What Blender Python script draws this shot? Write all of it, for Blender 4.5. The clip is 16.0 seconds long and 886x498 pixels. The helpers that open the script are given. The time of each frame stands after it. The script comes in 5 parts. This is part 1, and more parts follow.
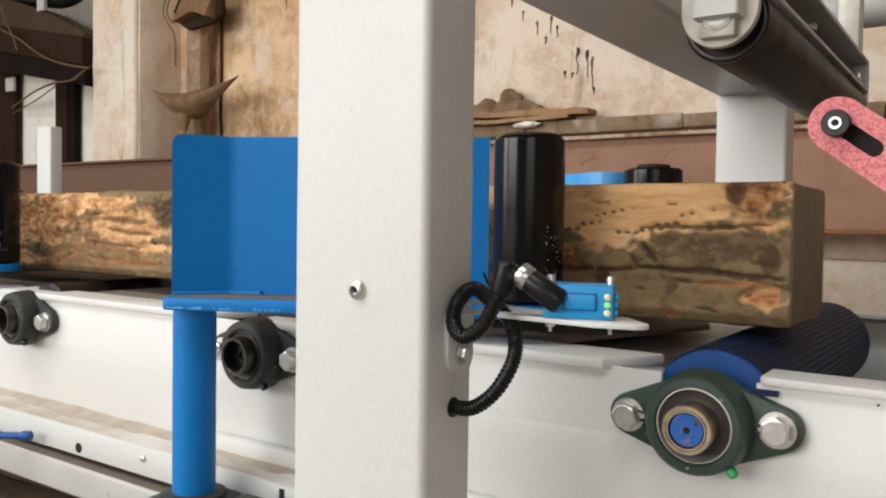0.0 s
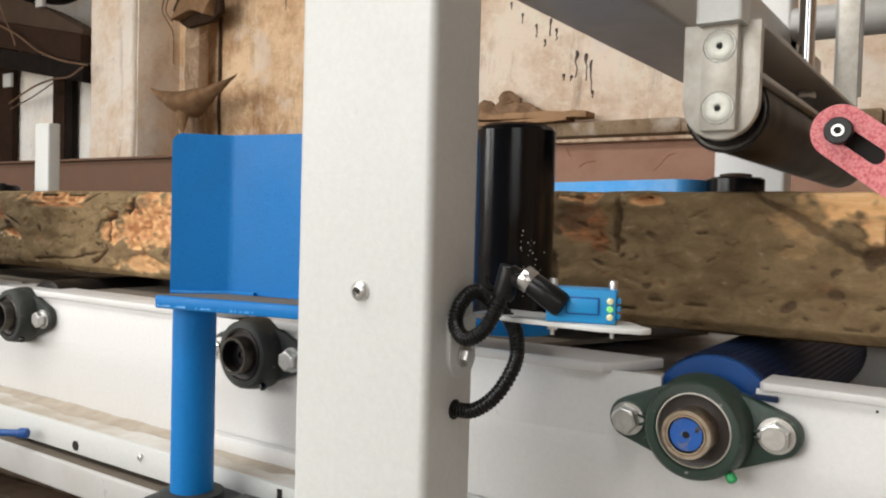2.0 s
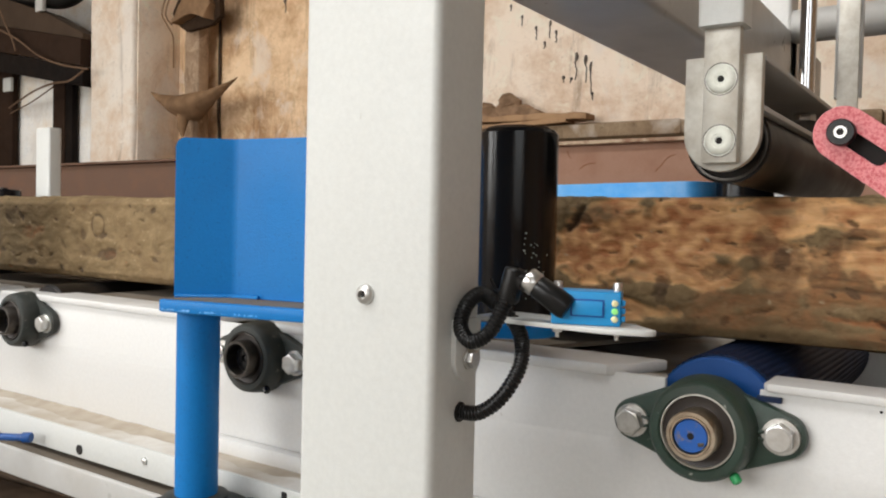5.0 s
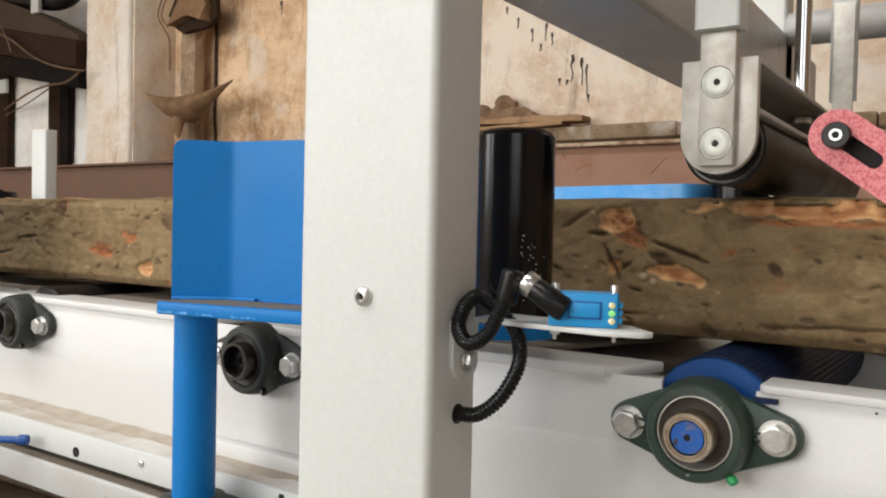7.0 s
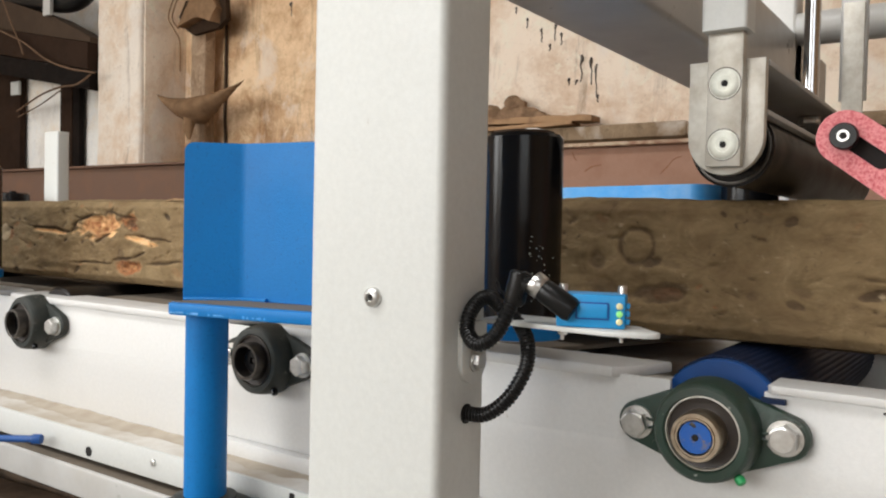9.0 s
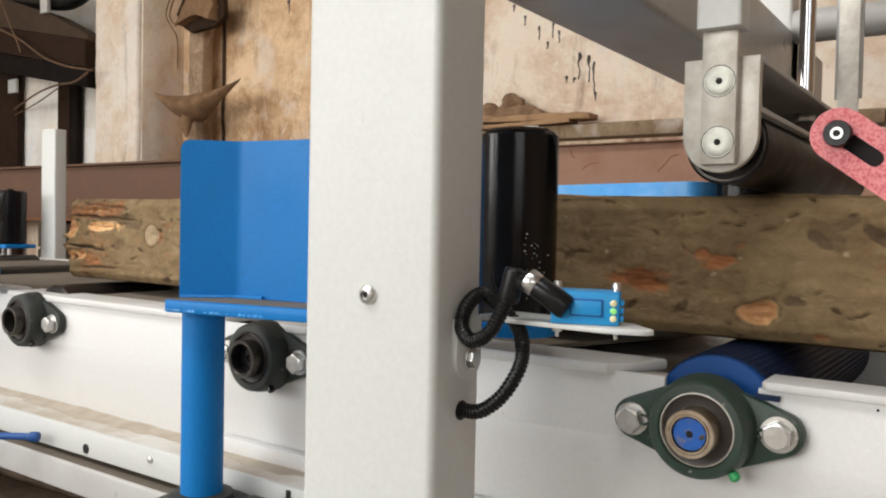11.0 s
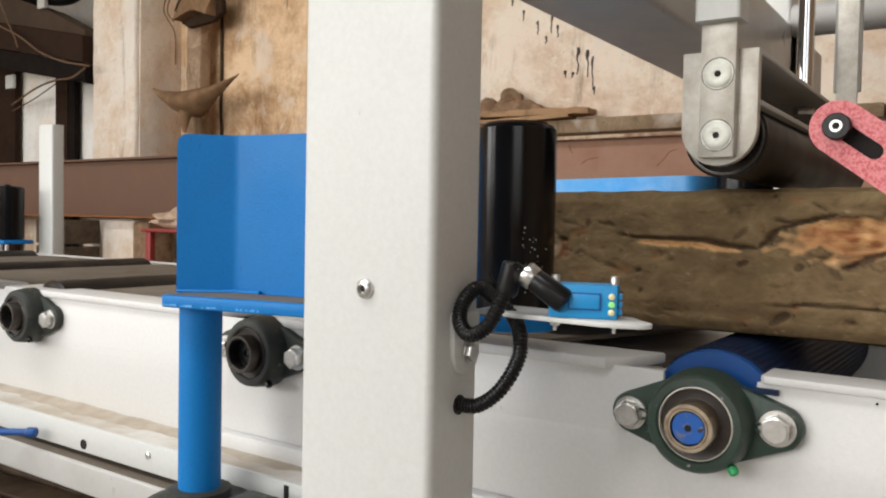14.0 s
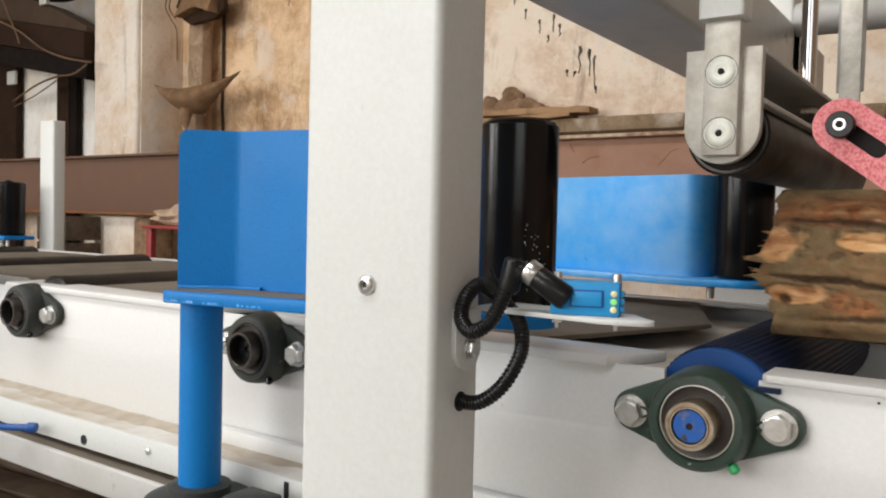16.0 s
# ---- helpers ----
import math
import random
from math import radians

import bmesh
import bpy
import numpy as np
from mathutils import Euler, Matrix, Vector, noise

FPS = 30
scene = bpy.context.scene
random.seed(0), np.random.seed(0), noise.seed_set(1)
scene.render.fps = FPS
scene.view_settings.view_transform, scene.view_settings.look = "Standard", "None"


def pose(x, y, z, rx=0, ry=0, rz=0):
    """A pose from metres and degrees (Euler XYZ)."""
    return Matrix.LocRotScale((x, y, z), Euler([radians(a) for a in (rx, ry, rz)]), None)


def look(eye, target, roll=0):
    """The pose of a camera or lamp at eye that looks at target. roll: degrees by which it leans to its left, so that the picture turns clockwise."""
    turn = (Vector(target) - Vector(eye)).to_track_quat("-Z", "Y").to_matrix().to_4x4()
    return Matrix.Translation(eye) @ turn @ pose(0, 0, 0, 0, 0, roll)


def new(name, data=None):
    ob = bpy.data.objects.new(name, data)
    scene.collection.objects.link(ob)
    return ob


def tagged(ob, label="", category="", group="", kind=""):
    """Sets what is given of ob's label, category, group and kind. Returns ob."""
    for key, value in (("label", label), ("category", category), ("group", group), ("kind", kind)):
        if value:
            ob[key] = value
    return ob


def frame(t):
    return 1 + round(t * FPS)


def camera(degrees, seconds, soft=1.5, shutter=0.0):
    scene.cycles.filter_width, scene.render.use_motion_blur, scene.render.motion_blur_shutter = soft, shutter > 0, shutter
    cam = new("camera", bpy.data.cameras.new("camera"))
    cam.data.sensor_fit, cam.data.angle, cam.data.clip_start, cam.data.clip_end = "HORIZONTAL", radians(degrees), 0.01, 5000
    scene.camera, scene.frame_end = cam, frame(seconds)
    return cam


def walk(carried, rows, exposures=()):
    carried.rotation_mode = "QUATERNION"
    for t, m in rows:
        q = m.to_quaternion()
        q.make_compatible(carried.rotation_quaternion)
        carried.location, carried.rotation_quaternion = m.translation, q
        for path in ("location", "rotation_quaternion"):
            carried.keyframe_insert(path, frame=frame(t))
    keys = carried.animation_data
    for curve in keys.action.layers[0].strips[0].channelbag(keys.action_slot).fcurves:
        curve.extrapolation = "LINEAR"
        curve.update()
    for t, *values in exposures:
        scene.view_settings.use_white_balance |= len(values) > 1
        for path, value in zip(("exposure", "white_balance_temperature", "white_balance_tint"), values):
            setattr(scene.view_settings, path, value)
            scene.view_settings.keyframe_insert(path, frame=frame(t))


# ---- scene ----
cam = camera(57.5, 16.0, soft=2.1, shutter=0.2)
PATH = [
    (0, (0.2323, -0.7994, 0.8886), (-0.9019, 0.8465, 0.8216), 0.89),
    (0.5, (0.2314, -0.8015, 0.8888), (-0.9027, 0.8445, 0.8204), 1.03),
    (1, (0.2290, -0.8026, 0.8880), (-0.9027, 0.8450, 0.8194), 1.33),
    (1.5, (0.2280, -0.8020, 0.8892), (-0.8978, 0.8496, 0.8213), 1.47),
    (2, (0.2280, -0.8040, 0.8896), (-0.8979, 0.8477, 0.8255), 1.56),
    (2.5, (0.2267, -0.8053, 0.8888), (-0.9006, 0.8455, 0.8267), 1.52),
    (3, (0.2280, -0.8059, 0.8889), (-0.8980, 0.8459, 0.8275), 1.50),
    (3.5, (0.2289, -0.8048, 0.8895), (-0.8948, 0.8485, 0.8278), 1.45),
    (4, (0.2273, -0.8070, 0.8897), (-0.8997, 0.8442, 0.8309), 1.32),
    (6.5, (0.2257, -0.8092, 0.8909), (-0.8960, 0.8457, 0.8338), 1.25),
    (7, (0.2261, -0.8110, 0.8905), (-0.8920, 0.8464, 0.8371), 1.31),
    (7.5, (0.2271, -0.8129, 0.8900), (-0.8917, 0.8442, 0.8384), 1.36),
    (8, (0.2266, -0.8141, 0.8907), (-0.8943, 0.8414, 0.8390), 1.41),
    (8.5, (0.2265, -0.8133, 0.8904), (-0.9014, 0.8375, 0.8374), 1.37),
    (9, (0.2300, -0.8152, 0.8917), (-0.9078, 0.8288, 0.8380), 1.21),
    (11.5, (0.2337, -0.8150, 0.8911), (-0.8990, 0.8323, 0.8318), 1.14),
    (12, (0.2338, -0.8134, 0.8902), (-0.8975, 0.8349, 0.8323), 1.05),
    (12.5, (0.2336, -0.8125, 0.8895), (-0.8968, 0.8364, 0.8304), 1.03),
    (13, (0.2338, -0.8139, 0.8898), (-0.8965, 0.8349, 0.8278), 1.01),
    (13.5, (0.2337, -0.8116, 0.8891), (-0.8974, 0.8365, 0.8228), 1.02),
    (14, (0.2327, -0.8117, 0.8898), (-0.8988, 0.8359, 0.8197), 1.10),
    (14.5, (0.2314, -0.8124, 0.8889), (-0.9016, 0.8341, 0.8170), 1.13),
    (15, (0.2303, -0.8104, 0.8871), (-0.9049, 0.8343, 0.8085), 1.15),
    (15.5, (0.2312, -0.8100, 0.8887), (-0.9047, 0.8343, 0.8107), 1.12),
    (16, (0.2311, -0.8115, 0.8878), (-0.9013, 0.8353, 0.8144), 1.41),
]
walk(cam, [(t, look(eye, target, roll)) for t, eye, target, roll in PATH])

# ---- light ----
world = bpy.data.worlds.new("sky")
scene.world = world
world.use_nodes = True
wn = world.node_tree.nodes
sky = wn.new("ShaderNodeTexSky")
sky.sky_type, sky.sun_disc = "NISHITA", False
sky.sun_elevation, sky.sun_rotation = radians(42), radians(215)
world.node_tree.links.new(sky.outputs[0], wn["Background"].inputs[0])
wn["Background"].inputs[1].default_value = 0.10


def area_lamp(name, eye, target, sx, sy, watts, colour):
    data = bpy.data.lights.new(name, "AREA")
    data.shape, data.size, data.size_y, data.energy, data.color = "RECTANGLE", sx, sy, watts, colour
    ob = new(name, data)
    ob.matrix_world = look(eye, target)
    return ob


# added area lamps: unseen, assumed windows behind the camera and an assumed rooflight
area_lamp("assumed_window_lamp", (-3.4, -6.9, 2.7), (-3.0, 0, 1.2), 6.0, 2.6, 370, (1.0, 0.988, 0.962))
# second lamp added to brighten the bay left of the pillar
area_lamp("assumed_window_lamp", (-10.0, -6.9, 2.7), (-8.2, 0, 1.4), 4.4, 2.6, 265, (1.0, 0.988, 0.962))
# weak fill lamp added from the right
area_lamp("assumed_window_lamp", (4.2, -6.9, 2.7), (2.0, 0, 1.2), 3.6, 2.6, 65, (1.0, 0.988, 0.962))
# overhead lamp added to lift the far arm and upward faces
area_lamp("assumed_rooflight_lamp", (-2.5, -2.5, 5.45), (-2.5, -2.5, 0), 8.0, 1.6, 330, (1.0, 0.988, 0.962))
scene.view_settings.exposure = -0.03


# ---- materials ----
def material(name):
    m = bpy.data.materials.new(name)
    m.use_nodes = True
    nt = m.node_tree
    return m, nt, nt.nodes["Principled BSDF"]


def coords(nt, scale=(1, 1, 1), kind="Object"):
    tc, mp = nt.nodes.new("ShaderNodeTexCoord"), nt.nodes.new("ShaderNodeMapping")
    mp.inputs["Scale"].default_value = scale
    nt.links.new(tc.outputs[kind], mp.inputs["Vector"])
    return mp.outputs[0]


def noise_tex(nt, vec, scale, detail=5.0, rough=0.6, distort=0.0):
    n = nt.nodes.new("ShaderNodeTexNoise")
    n.inputs["Scale"].default_value, n.inputs["Detail"].default_value = scale, detail
    n.inputs["Roughness"].default_value, n.inputs["Distortion"].default_value = rough, distort
    nt.links.new(vec, n.inputs["Vector"])
    return n.outputs["Fac"]


def ramp(nt, fac, stops):
    r = nt.nodes.new("ShaderNodeValToRGB")
    while len(r.color_ramp.elements) < len(stops):
        r.color_ramp.elements.new(0.5)
    for e, (p, c) in zip(r.color_ramp.elements, stops):
        e.position = p
        e.color = (*c, 1) if len(c) == 3 else c
    nt.links.new(fac, r.inputs[0])
    return r.outputs[0]


def mix(nt, fac, a, b, mode="MIX"):
    n = nt.nodes.new("ShaderNodeMix")
    n.data_type, n.blend_type = "RGBA", mode
    for socket, v in ((n.inputs[0], fac), (n.inputs[6], a), (n.inputs[7], b)):
        if isinstance(v, (int, float)):
            socket.default_value = v
        elif isinstance(v, tuple):
            socket.default_value = (*v, 1)
        else:
            nt.links.new(v, socket)
    return n.outputs[2]


def bump(nt, b, height, strength, dist=0.002):
    n = nt.nodes.new("ShaderNodeBump")
    n.inputs["Strength"].default_value, n.inputs["Distance"].default_value = strength, dist
    nt.links.new(height, n.inputs["Height"])
    nt.links.new(n.outputs[0], b.inputs["Normal"])


def painted(name, base, dirt, rough=0.42, dirt_at=(0.52, 0.75), dirt_amount=0.5, peel=0.25, scale=5.0, metal=0.0):
    """Coat on steel: fine orange peel, faint cloudy soiling, uneven gloss."""
    m, nt, b = material(name)
    v = coords(nt)
    big = ramp(nt, noise_tex(nt, v, scale, 7, 0.65), [(dirt_at[0], (0, 0, 0)), (dirt_at[1], (1, 1, 1))])
    amount = nt.nodes.new("ShaderNodeMath")
    amount.operation = "MULTIPLY"
    amount.inputs[1].default_value = dirt_amount
    nt.links.new(big, amount.inputs[0])
    fine = ramp(nt, noise_tex(nt, v, 160, 3, 0.7), [(0.3, tuple(c * 0.93 for c in base)), (0.7, base)])
    nt.links.new(mix(nt, amount.outputs[0], fine, dirt), b.inputs["Base Color"])
    r = ramp(nt, noise_tex(nt, v, 14, 4), [(0.3, (rough - 0.07,) * 3), (0.75, (rough + 0.12,) * 3)])
    nt.links.new(r, b.inputs["Roughness"])
    b.inputs["Metallic"].default_value = metal
    bump(nt, b, noise_tex(nt, v, 420, 2, 0.5), peel, 0.0006)
    return m


WHITE = painted("white_machine_paint", (0.605, 0.615, 0.59), (0.42, 0.38, 0.32), 0.42, (0.58, 0.85), 0.4, 0.2)
PLATE = painted("white_plate_paint", (0.68, 0.675, 0.655), (0.42, 0.37, 0.30), 0.40, (0.55, 0.85), 0.3)
GREY = painted("grey_frame_paint", (0.48, 0.475, 0.455), (0.30, 0.26, 0.21), 0.33, (0.5, 0.8), 0.5)
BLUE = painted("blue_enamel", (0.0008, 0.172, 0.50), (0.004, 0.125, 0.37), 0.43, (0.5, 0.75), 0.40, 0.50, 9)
DRUM_BLUE = painted("dark_blue_enamel", (0.004, 0.075, 0.30), (0.03, 0.05, 0.12), 0.45, (0.5, 0.8), 0.5, 0.4, 12)
# lighter copy of BLUE paints the far arm's brighter light; pale smears are dust
BLUE_LIT_DUST = painted("lit_blue_enamel_with_pale_dust", (0.015, 0.31, 0.78), (0.30, 0.55, 0.82), 0.34, (0.38, 0.74), 0.85, 0.28, 6)
BLUE.node_tree.nodes["Principled BSDF"].inputs["Specular IOR Level"].default_value = 0.26
SHAFT_BLUE = painted("worn_blue_shaft_paint", (0.006, 0.10, 0.42), (0.21, 0.16, 0.09), 0.4, (0.53, 0.63), 0.85, 0.6, 70)
GREEN = painted("dark_green_cast_iron", (0.022, 0.048, 0.034), (0.045, 0.04, 0.032), 0.42, (0.45, 0.75), 0.6, 1.0, 30)
GREEN_DULL = painted("blackish_green_cast_iron", (0.020, 0.026, 0.022), (0.05, 0.042, 0.034), 0.6, (0.42, 0.75), 0.7, 1.0, 30)
BLACK = painted("black_glossy_coating", (0.005, 0.005, 0.006), (0.022, 0.019, 0.016), 0.15, (0.6, 0.85), 0.5, 0.15, 9)
DARKROLL = painted("scuffed_black_roller_steel", (0.011, 0.009, 0.008), (0.075, 0.055, 0.04), 0.40, (0.55, 0.72), 0.6, 0.6, 13)
PLASTIC = painted("black_plastic", (0.006, 0.006, 0.006), (0.022, 0.02, 0.018), 0.33, (0.5, 0.8), 0.3, 0.2, 40)
SENSOR_BLUE = painted("bright_blue_plastic", (0.010, 0.27, 0.60), (0.06, 0.24, 0.45), 0.35, (0.6, 0.85), 0.3, 0.1, 40)
RED = painted("pinkish_red_textured_paint", (0.74, 0.235, 0.245), (0.54, 0.075, 0.095), 0.45, (0.47, 0.58), 0.9, 0.9, 420)
ZINC = painted("zinc_plated_steel", (0.72, 0.72, 0.70), (0.42, 0.40, 0.36), 0.33, (0.4, 0.7), 0.6, 0.25, 90, 1.0)
COLLAR = painted("dark_oiled_steel", (0.10, 0.09, 0.08), (0.04, 0.034, 0.03), 0.38, (0.4, 0.7), 0.6, 0.25, 90, 0.9)
STEEL = painted("bare_bright_steel", (0.60, 0.58, 0.52), (0.30, 0.25, 0.18), 0.45, (0.44, 0.74), 0.6, 0.1, 45, 0.5)
BOLT_PALE = painted("pale_passivated_zinc", (0.66, 0.67, 0.60), (0.44, 0.43, 0.37), 0.48, (0.4, 0.7), 0.6, 0.2, 90, 0.55)
CHROME = painted("chrome_rod_steel", (0.55, 0.55, 0.56), (0.5, 0.5, 0.5), 0.09, (0.5, 0.8), 0.3, 0.0, 30, 1.0)
BRONZE = painted("bearing_ring_steel", (0.50, 0.42, 0.32), (0.16, 0.10, 0.07), 0.34, (0.4, 0.75), 0.6, 0.3, 80, 1.0)
SEAL = painted("brown_black_bearing_seal", (0.030, 0.022, 0.018), (0.05, 0.04, 0.03), 0.5, (0.5, 0.8), 0.5, 0.3, 50)
DUSTY = painted("dusty_deck_steel", (0.175, 0.148, 0.118), (0.11, 0.086, 0.062), 0.7, (0.42, 0.70), 0.7, 0.8, 9)
LEDGE_DUST = painted("sawdust_on_white_paint", (0.60, 0.575, 0.53), (0.40, 0.34, 0.265), 0.75, (0.42, 0.64), 0.9, 0.8, 7)
RUST = painted("red_brown_primer_beam", (0.165, 0.100, 0.072), (0.22, 0.115, 0.070), 0.7, (0.48, 0.75), 0.5, 0.8, 7)
PRIMER_PALE = painted("pale_pink_brown_primer", (0.33, 0.195, 0.140), (0.25, 0.130, 0.085), 0.75, (0.46, 0.72), 0.7, 0.8, 6)
FLAKED_EDGE = painted("pale_flaking_paint", (0.52, 0.40, 0.29), (0.24, 0.13, 0.085), 0.8, (0.45, 0.58), 0.9, 0.8, 9)
RUSTY = painted("orange_rust", (0.22, 0.10, 0.05), (0.32, 0.13, 0.05), 0.85, (0.4, 0.7), 0.8, 1.0, 8)
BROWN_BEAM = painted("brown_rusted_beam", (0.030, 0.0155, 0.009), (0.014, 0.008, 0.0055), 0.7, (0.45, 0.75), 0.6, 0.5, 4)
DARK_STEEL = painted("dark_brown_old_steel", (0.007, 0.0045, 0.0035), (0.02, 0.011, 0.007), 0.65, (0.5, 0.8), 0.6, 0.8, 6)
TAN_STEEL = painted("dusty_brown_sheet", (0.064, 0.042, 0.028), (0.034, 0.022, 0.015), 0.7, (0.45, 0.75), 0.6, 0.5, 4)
CABLE_BROWN = painted("dusty_cable_brown", (0.17, 0.105, 0.065), (0.09, 0.055, 0.035), 0.8, (0.4, 0.65), 0.8, 0.4, 9)
FLOOR_WOOD = painted("dark_trampled_wood", (0.115, 0.082, 0.058), (0.05, 0.036, 0.026), 0.85, (0.42, 0.62), 0.8, 1.0, 10)
RUBBLE = painted("brown_rubble", (0.29, 0.185, 0.115), (0.12, 0.075, 0.045), 0.9, (0.4, 0.65), 0.8, 1.0, 14)
DUST_BROWN = painted("caked_brown_dust", (0.25, 0.152, 0.085), (0.135, 0.078, 0.043), 0.9, (0.4, 0.65), 0.8, 1.0, 9)
# dark brown painted as shade, for the corbel's hollow and the under tray
SHADE_BROWN = painted("painted_shade_brown", (0.045, 0.027, 0.016), (0.022, 0.013, 0.009), 0.9, (0.4, 0.65), 0.8, 1.0, 12)
SAWDUST = painted("brown_sawdust", (0.47, 0.41, 0.33), (0.33, 0.27, 0.205), 0.95, (0.4, 0.65), 0.7, 1.0, 20)
TIMBER = painted("old_board_wood", (0.40, 0.25, 0.14), (0.20, 0.12, 0.07), 0.8, (0.45, 0.7), 0.8, 1.0, 10)
SACK = painted("pale_sacking", (0.50, 0.37, 0.27), (0.33, 0.22, 0.15), 0.9, (0.4, 0.7), 0.6, 1.0, 22)
STOOL_RED = painted("worn_red_paint", (0.30, 0.035, 0.03), (0.12, 0.03, 0.02), 0.5, (0.5, 0.75), 0.6, 0.6, 15)
CONCRETE = painted("hall_concrete", (0.33, 0.31, 0.28), (0.20, 0.175, 0.15), 0.85, (0.4, 0.7), 0.8, 1.0, 2)
BRASS = painted("yellow_indicator", (0.86, 0.80, 0.46), (0.7, 0.66, 0.36), 0.3, (0.5, 0.8), 0.3, 0.1, 60)
CLEAR = painted("milky_indicator", (0.62, 0.72, 0.66), (0.5, 0.6, 0.55), 0.25, (0.5, 0.8), 0.3, 0.1, 60)
PLUG_GREEN = painted("green_plastic_cap", (0.02, 0.33, 0.10), (0.03, 0.18, 0.06), 0.4, (0.5, 0.8), 0.4, 0.1, 60)
HOLE = painted("dark_opening", (0.008, 0.007, 0.006), (0.02, 0.015, 0.012), 0.8)
for matt in (RUST, PRIMER_PALE, FLAKED_EDGE, RUSTY, BROWN_BEAM, DARK_STEEL, TAN_STEEL, CABLE_BROWN, FLOOR_WOOD, RUBBLE, DUST_BROWN, SHADE_BROWN, TIMBER, DUSTY, SACK):
    matt.node_tree.nodes["Principled BSDF"].inputs["Specular IOR Level"].default_value = 0.10
for black in (BLACK, PLASTIC, DARKROLL):
    black.node_tree.nodes["Principled BSDF"].inputs["Specular IOR Level"].default_value = 0.30


def chipped(m, chip, scale, low, high):
    """Small specks where the coat is chipped or soiled."""
    nt = m.node_tree
    b = nt.nodes["Principled BSDF"]
    under = b.inputs["Base Color"].links[0].from_socket
    nt.links.new(mix(nt, ramp(nt, noise_tex(nt, coords(nt), scale, 4, 0.65, 0.4), [(low, (0, 0, 0)), (high, (0.8, 0.8, 0.8))]), under, chip), b.inputs["Base Color"])


chipped(GREEN, (0.40, 0.41, 0.37), 85, 0.665, 0.70)
chipped(GREEN_DULL, (0.22, 0.20, 0.17), 70, 0.67, 0.72)
chipped(BLUE, (0.002, 0.085, 0.27), 330, 0.58, 0.72)
chipped(WHITE, (0.36, 0.31, 0.25), 38, 0.735, 0.76)
chipped(PLATE, (0.38, 0.32, 0.25), 30, 0.725, 0.76)
TAR = painted("weathered_tar", (0.06, 0.05, 0.045), (0.14, 0.11, 0.09), 0.7, (0.4, 0.6), 0.8, 0.5, 30)
GLOW, gnt, gb = material("green_signal_diode")
gb.inputs["Base Color"].default_value = (0.1, 0.5, 0.15, 1)
gb.inputs["Emission Color"].default_value = (0.55, 1.0, 0.30, 1)
gb.inputs["Emission Strength"].default_value = 0.4


def plaster(name, cream, brown, amount):
    """Old lime plaster: broad damp stains, streaks that run down, small flaking."""
    m, nt, b = material(name)
    v = coords(nt)
    streak = noise_tex(nt, coords(nt, (3.0, 3.0, 0.40)), 1.9, 9, 0.72, 0.8)
    cloud = noise_tex(nt, v, 1.9, 10, 0.74, 0.15)
    flake = noise_tex(nt, v, 7, 8, 0.75, 0.6)
    speck = noise_tex(nt, v, 42, 5, 0.75)
    base = mix(nt, ramp(nt, cloud, [(0.42 - 0.10 * amount, (0, 0, 0)), (0.61, (0.9, 0.9, 0.9))]), cream, brown)
    dark = tuple(c * 0.36 for c in brown)
    base = mix(nt, ramp(nt, streak, [(0.56 - 0.05 * amount, (0, 0, 0)), (0.74, (0.85, 0.85, 0.85))]), base, dark)
    base = mix(nt, ramp(nt, flake, [(0.53, (0, 0, 0)), (0.64, (0.75, 0.75, 0.75))]), base, tuple(min(c * 1.06, 0.8) for c in cream))
    base = mix(nt, ramp(nt, speck, [(0.60, (0, 0, 0)), (0.70, (0.6, 0.6, 0.6))]), base, dark)
    patchy = noise_tex(nt, coords(nt, (1.0, 1.0, 0.7)), 2.6, 6, 0.6, 0.3)
    base = mix(nt, ramp(nt, patchy, [(0.54, (0, 0, 0)), (0.62, (0.65, 0.65, 0.65))]), base, tuple(min(0.8, 0.25 * c + 0.75 * v) for c, v in zip(cream, (0.72, 0.66, 0.60))))
    crack = noise_tex(nt, coords(nt, (1.0, 1.0, 1.5)), 1.7, 9, 0.62, 0.5)
    base = mix(nt, ramp(nt, crack, [(0.486, (0, 0, 0)), (0.4935, (0.14, 0.14, 0.14)), (0.501, (0, 0, 0))]), base, tuple(c * 0.3 for c in brown))
    nt.links.new(base, b.inputs["Base Color"])
    b.inputs["Roughness"].default_value = 0.9
    b.inputs["Specular IOR Level"].default_value = 0.12
    bump(nt, b, mix(nt, 0.5, cloud, flake), 0.9, 0.02)
    return m


PLASTER = plaster("stained_cream_plaster", (0.82, 0.705, 0.585), (0.57, 0.39, 0.255), 0.05)
PLASTER_BROWN = plaster("brown_stained_plaster", (0.80, 0.58, 0.375), (0.40, 0.215, 0.10), 0.30)
PILLAR_PLASTER = plaster("pale_pillar_plaster", (0.76, 0.685, 0.60), (0.63, 0.47, 0.335), -0.1)
SOOTED = plaster("soot_streaked_plaster", (0.46, 0.335, 0.23), (0.20, 0.125, 0.075), 0.9)
GREY_STREAKED = plaster("grey_brown_streaked_plaster", (0.85, 0.73, 0.60), (0.66, 0.49, 0.345), 0.1)
LEDGE_TAN = plaster("olive_tan_mortar", (0.33, 0.245, 0.16), (0.17, 0.11, 0.065), 0.2)
LIT_WHITE = plaster("lit_white_plaster", (0.88, 0.85, 0.80), (0.80, 0.68, 0.54), -0.4)


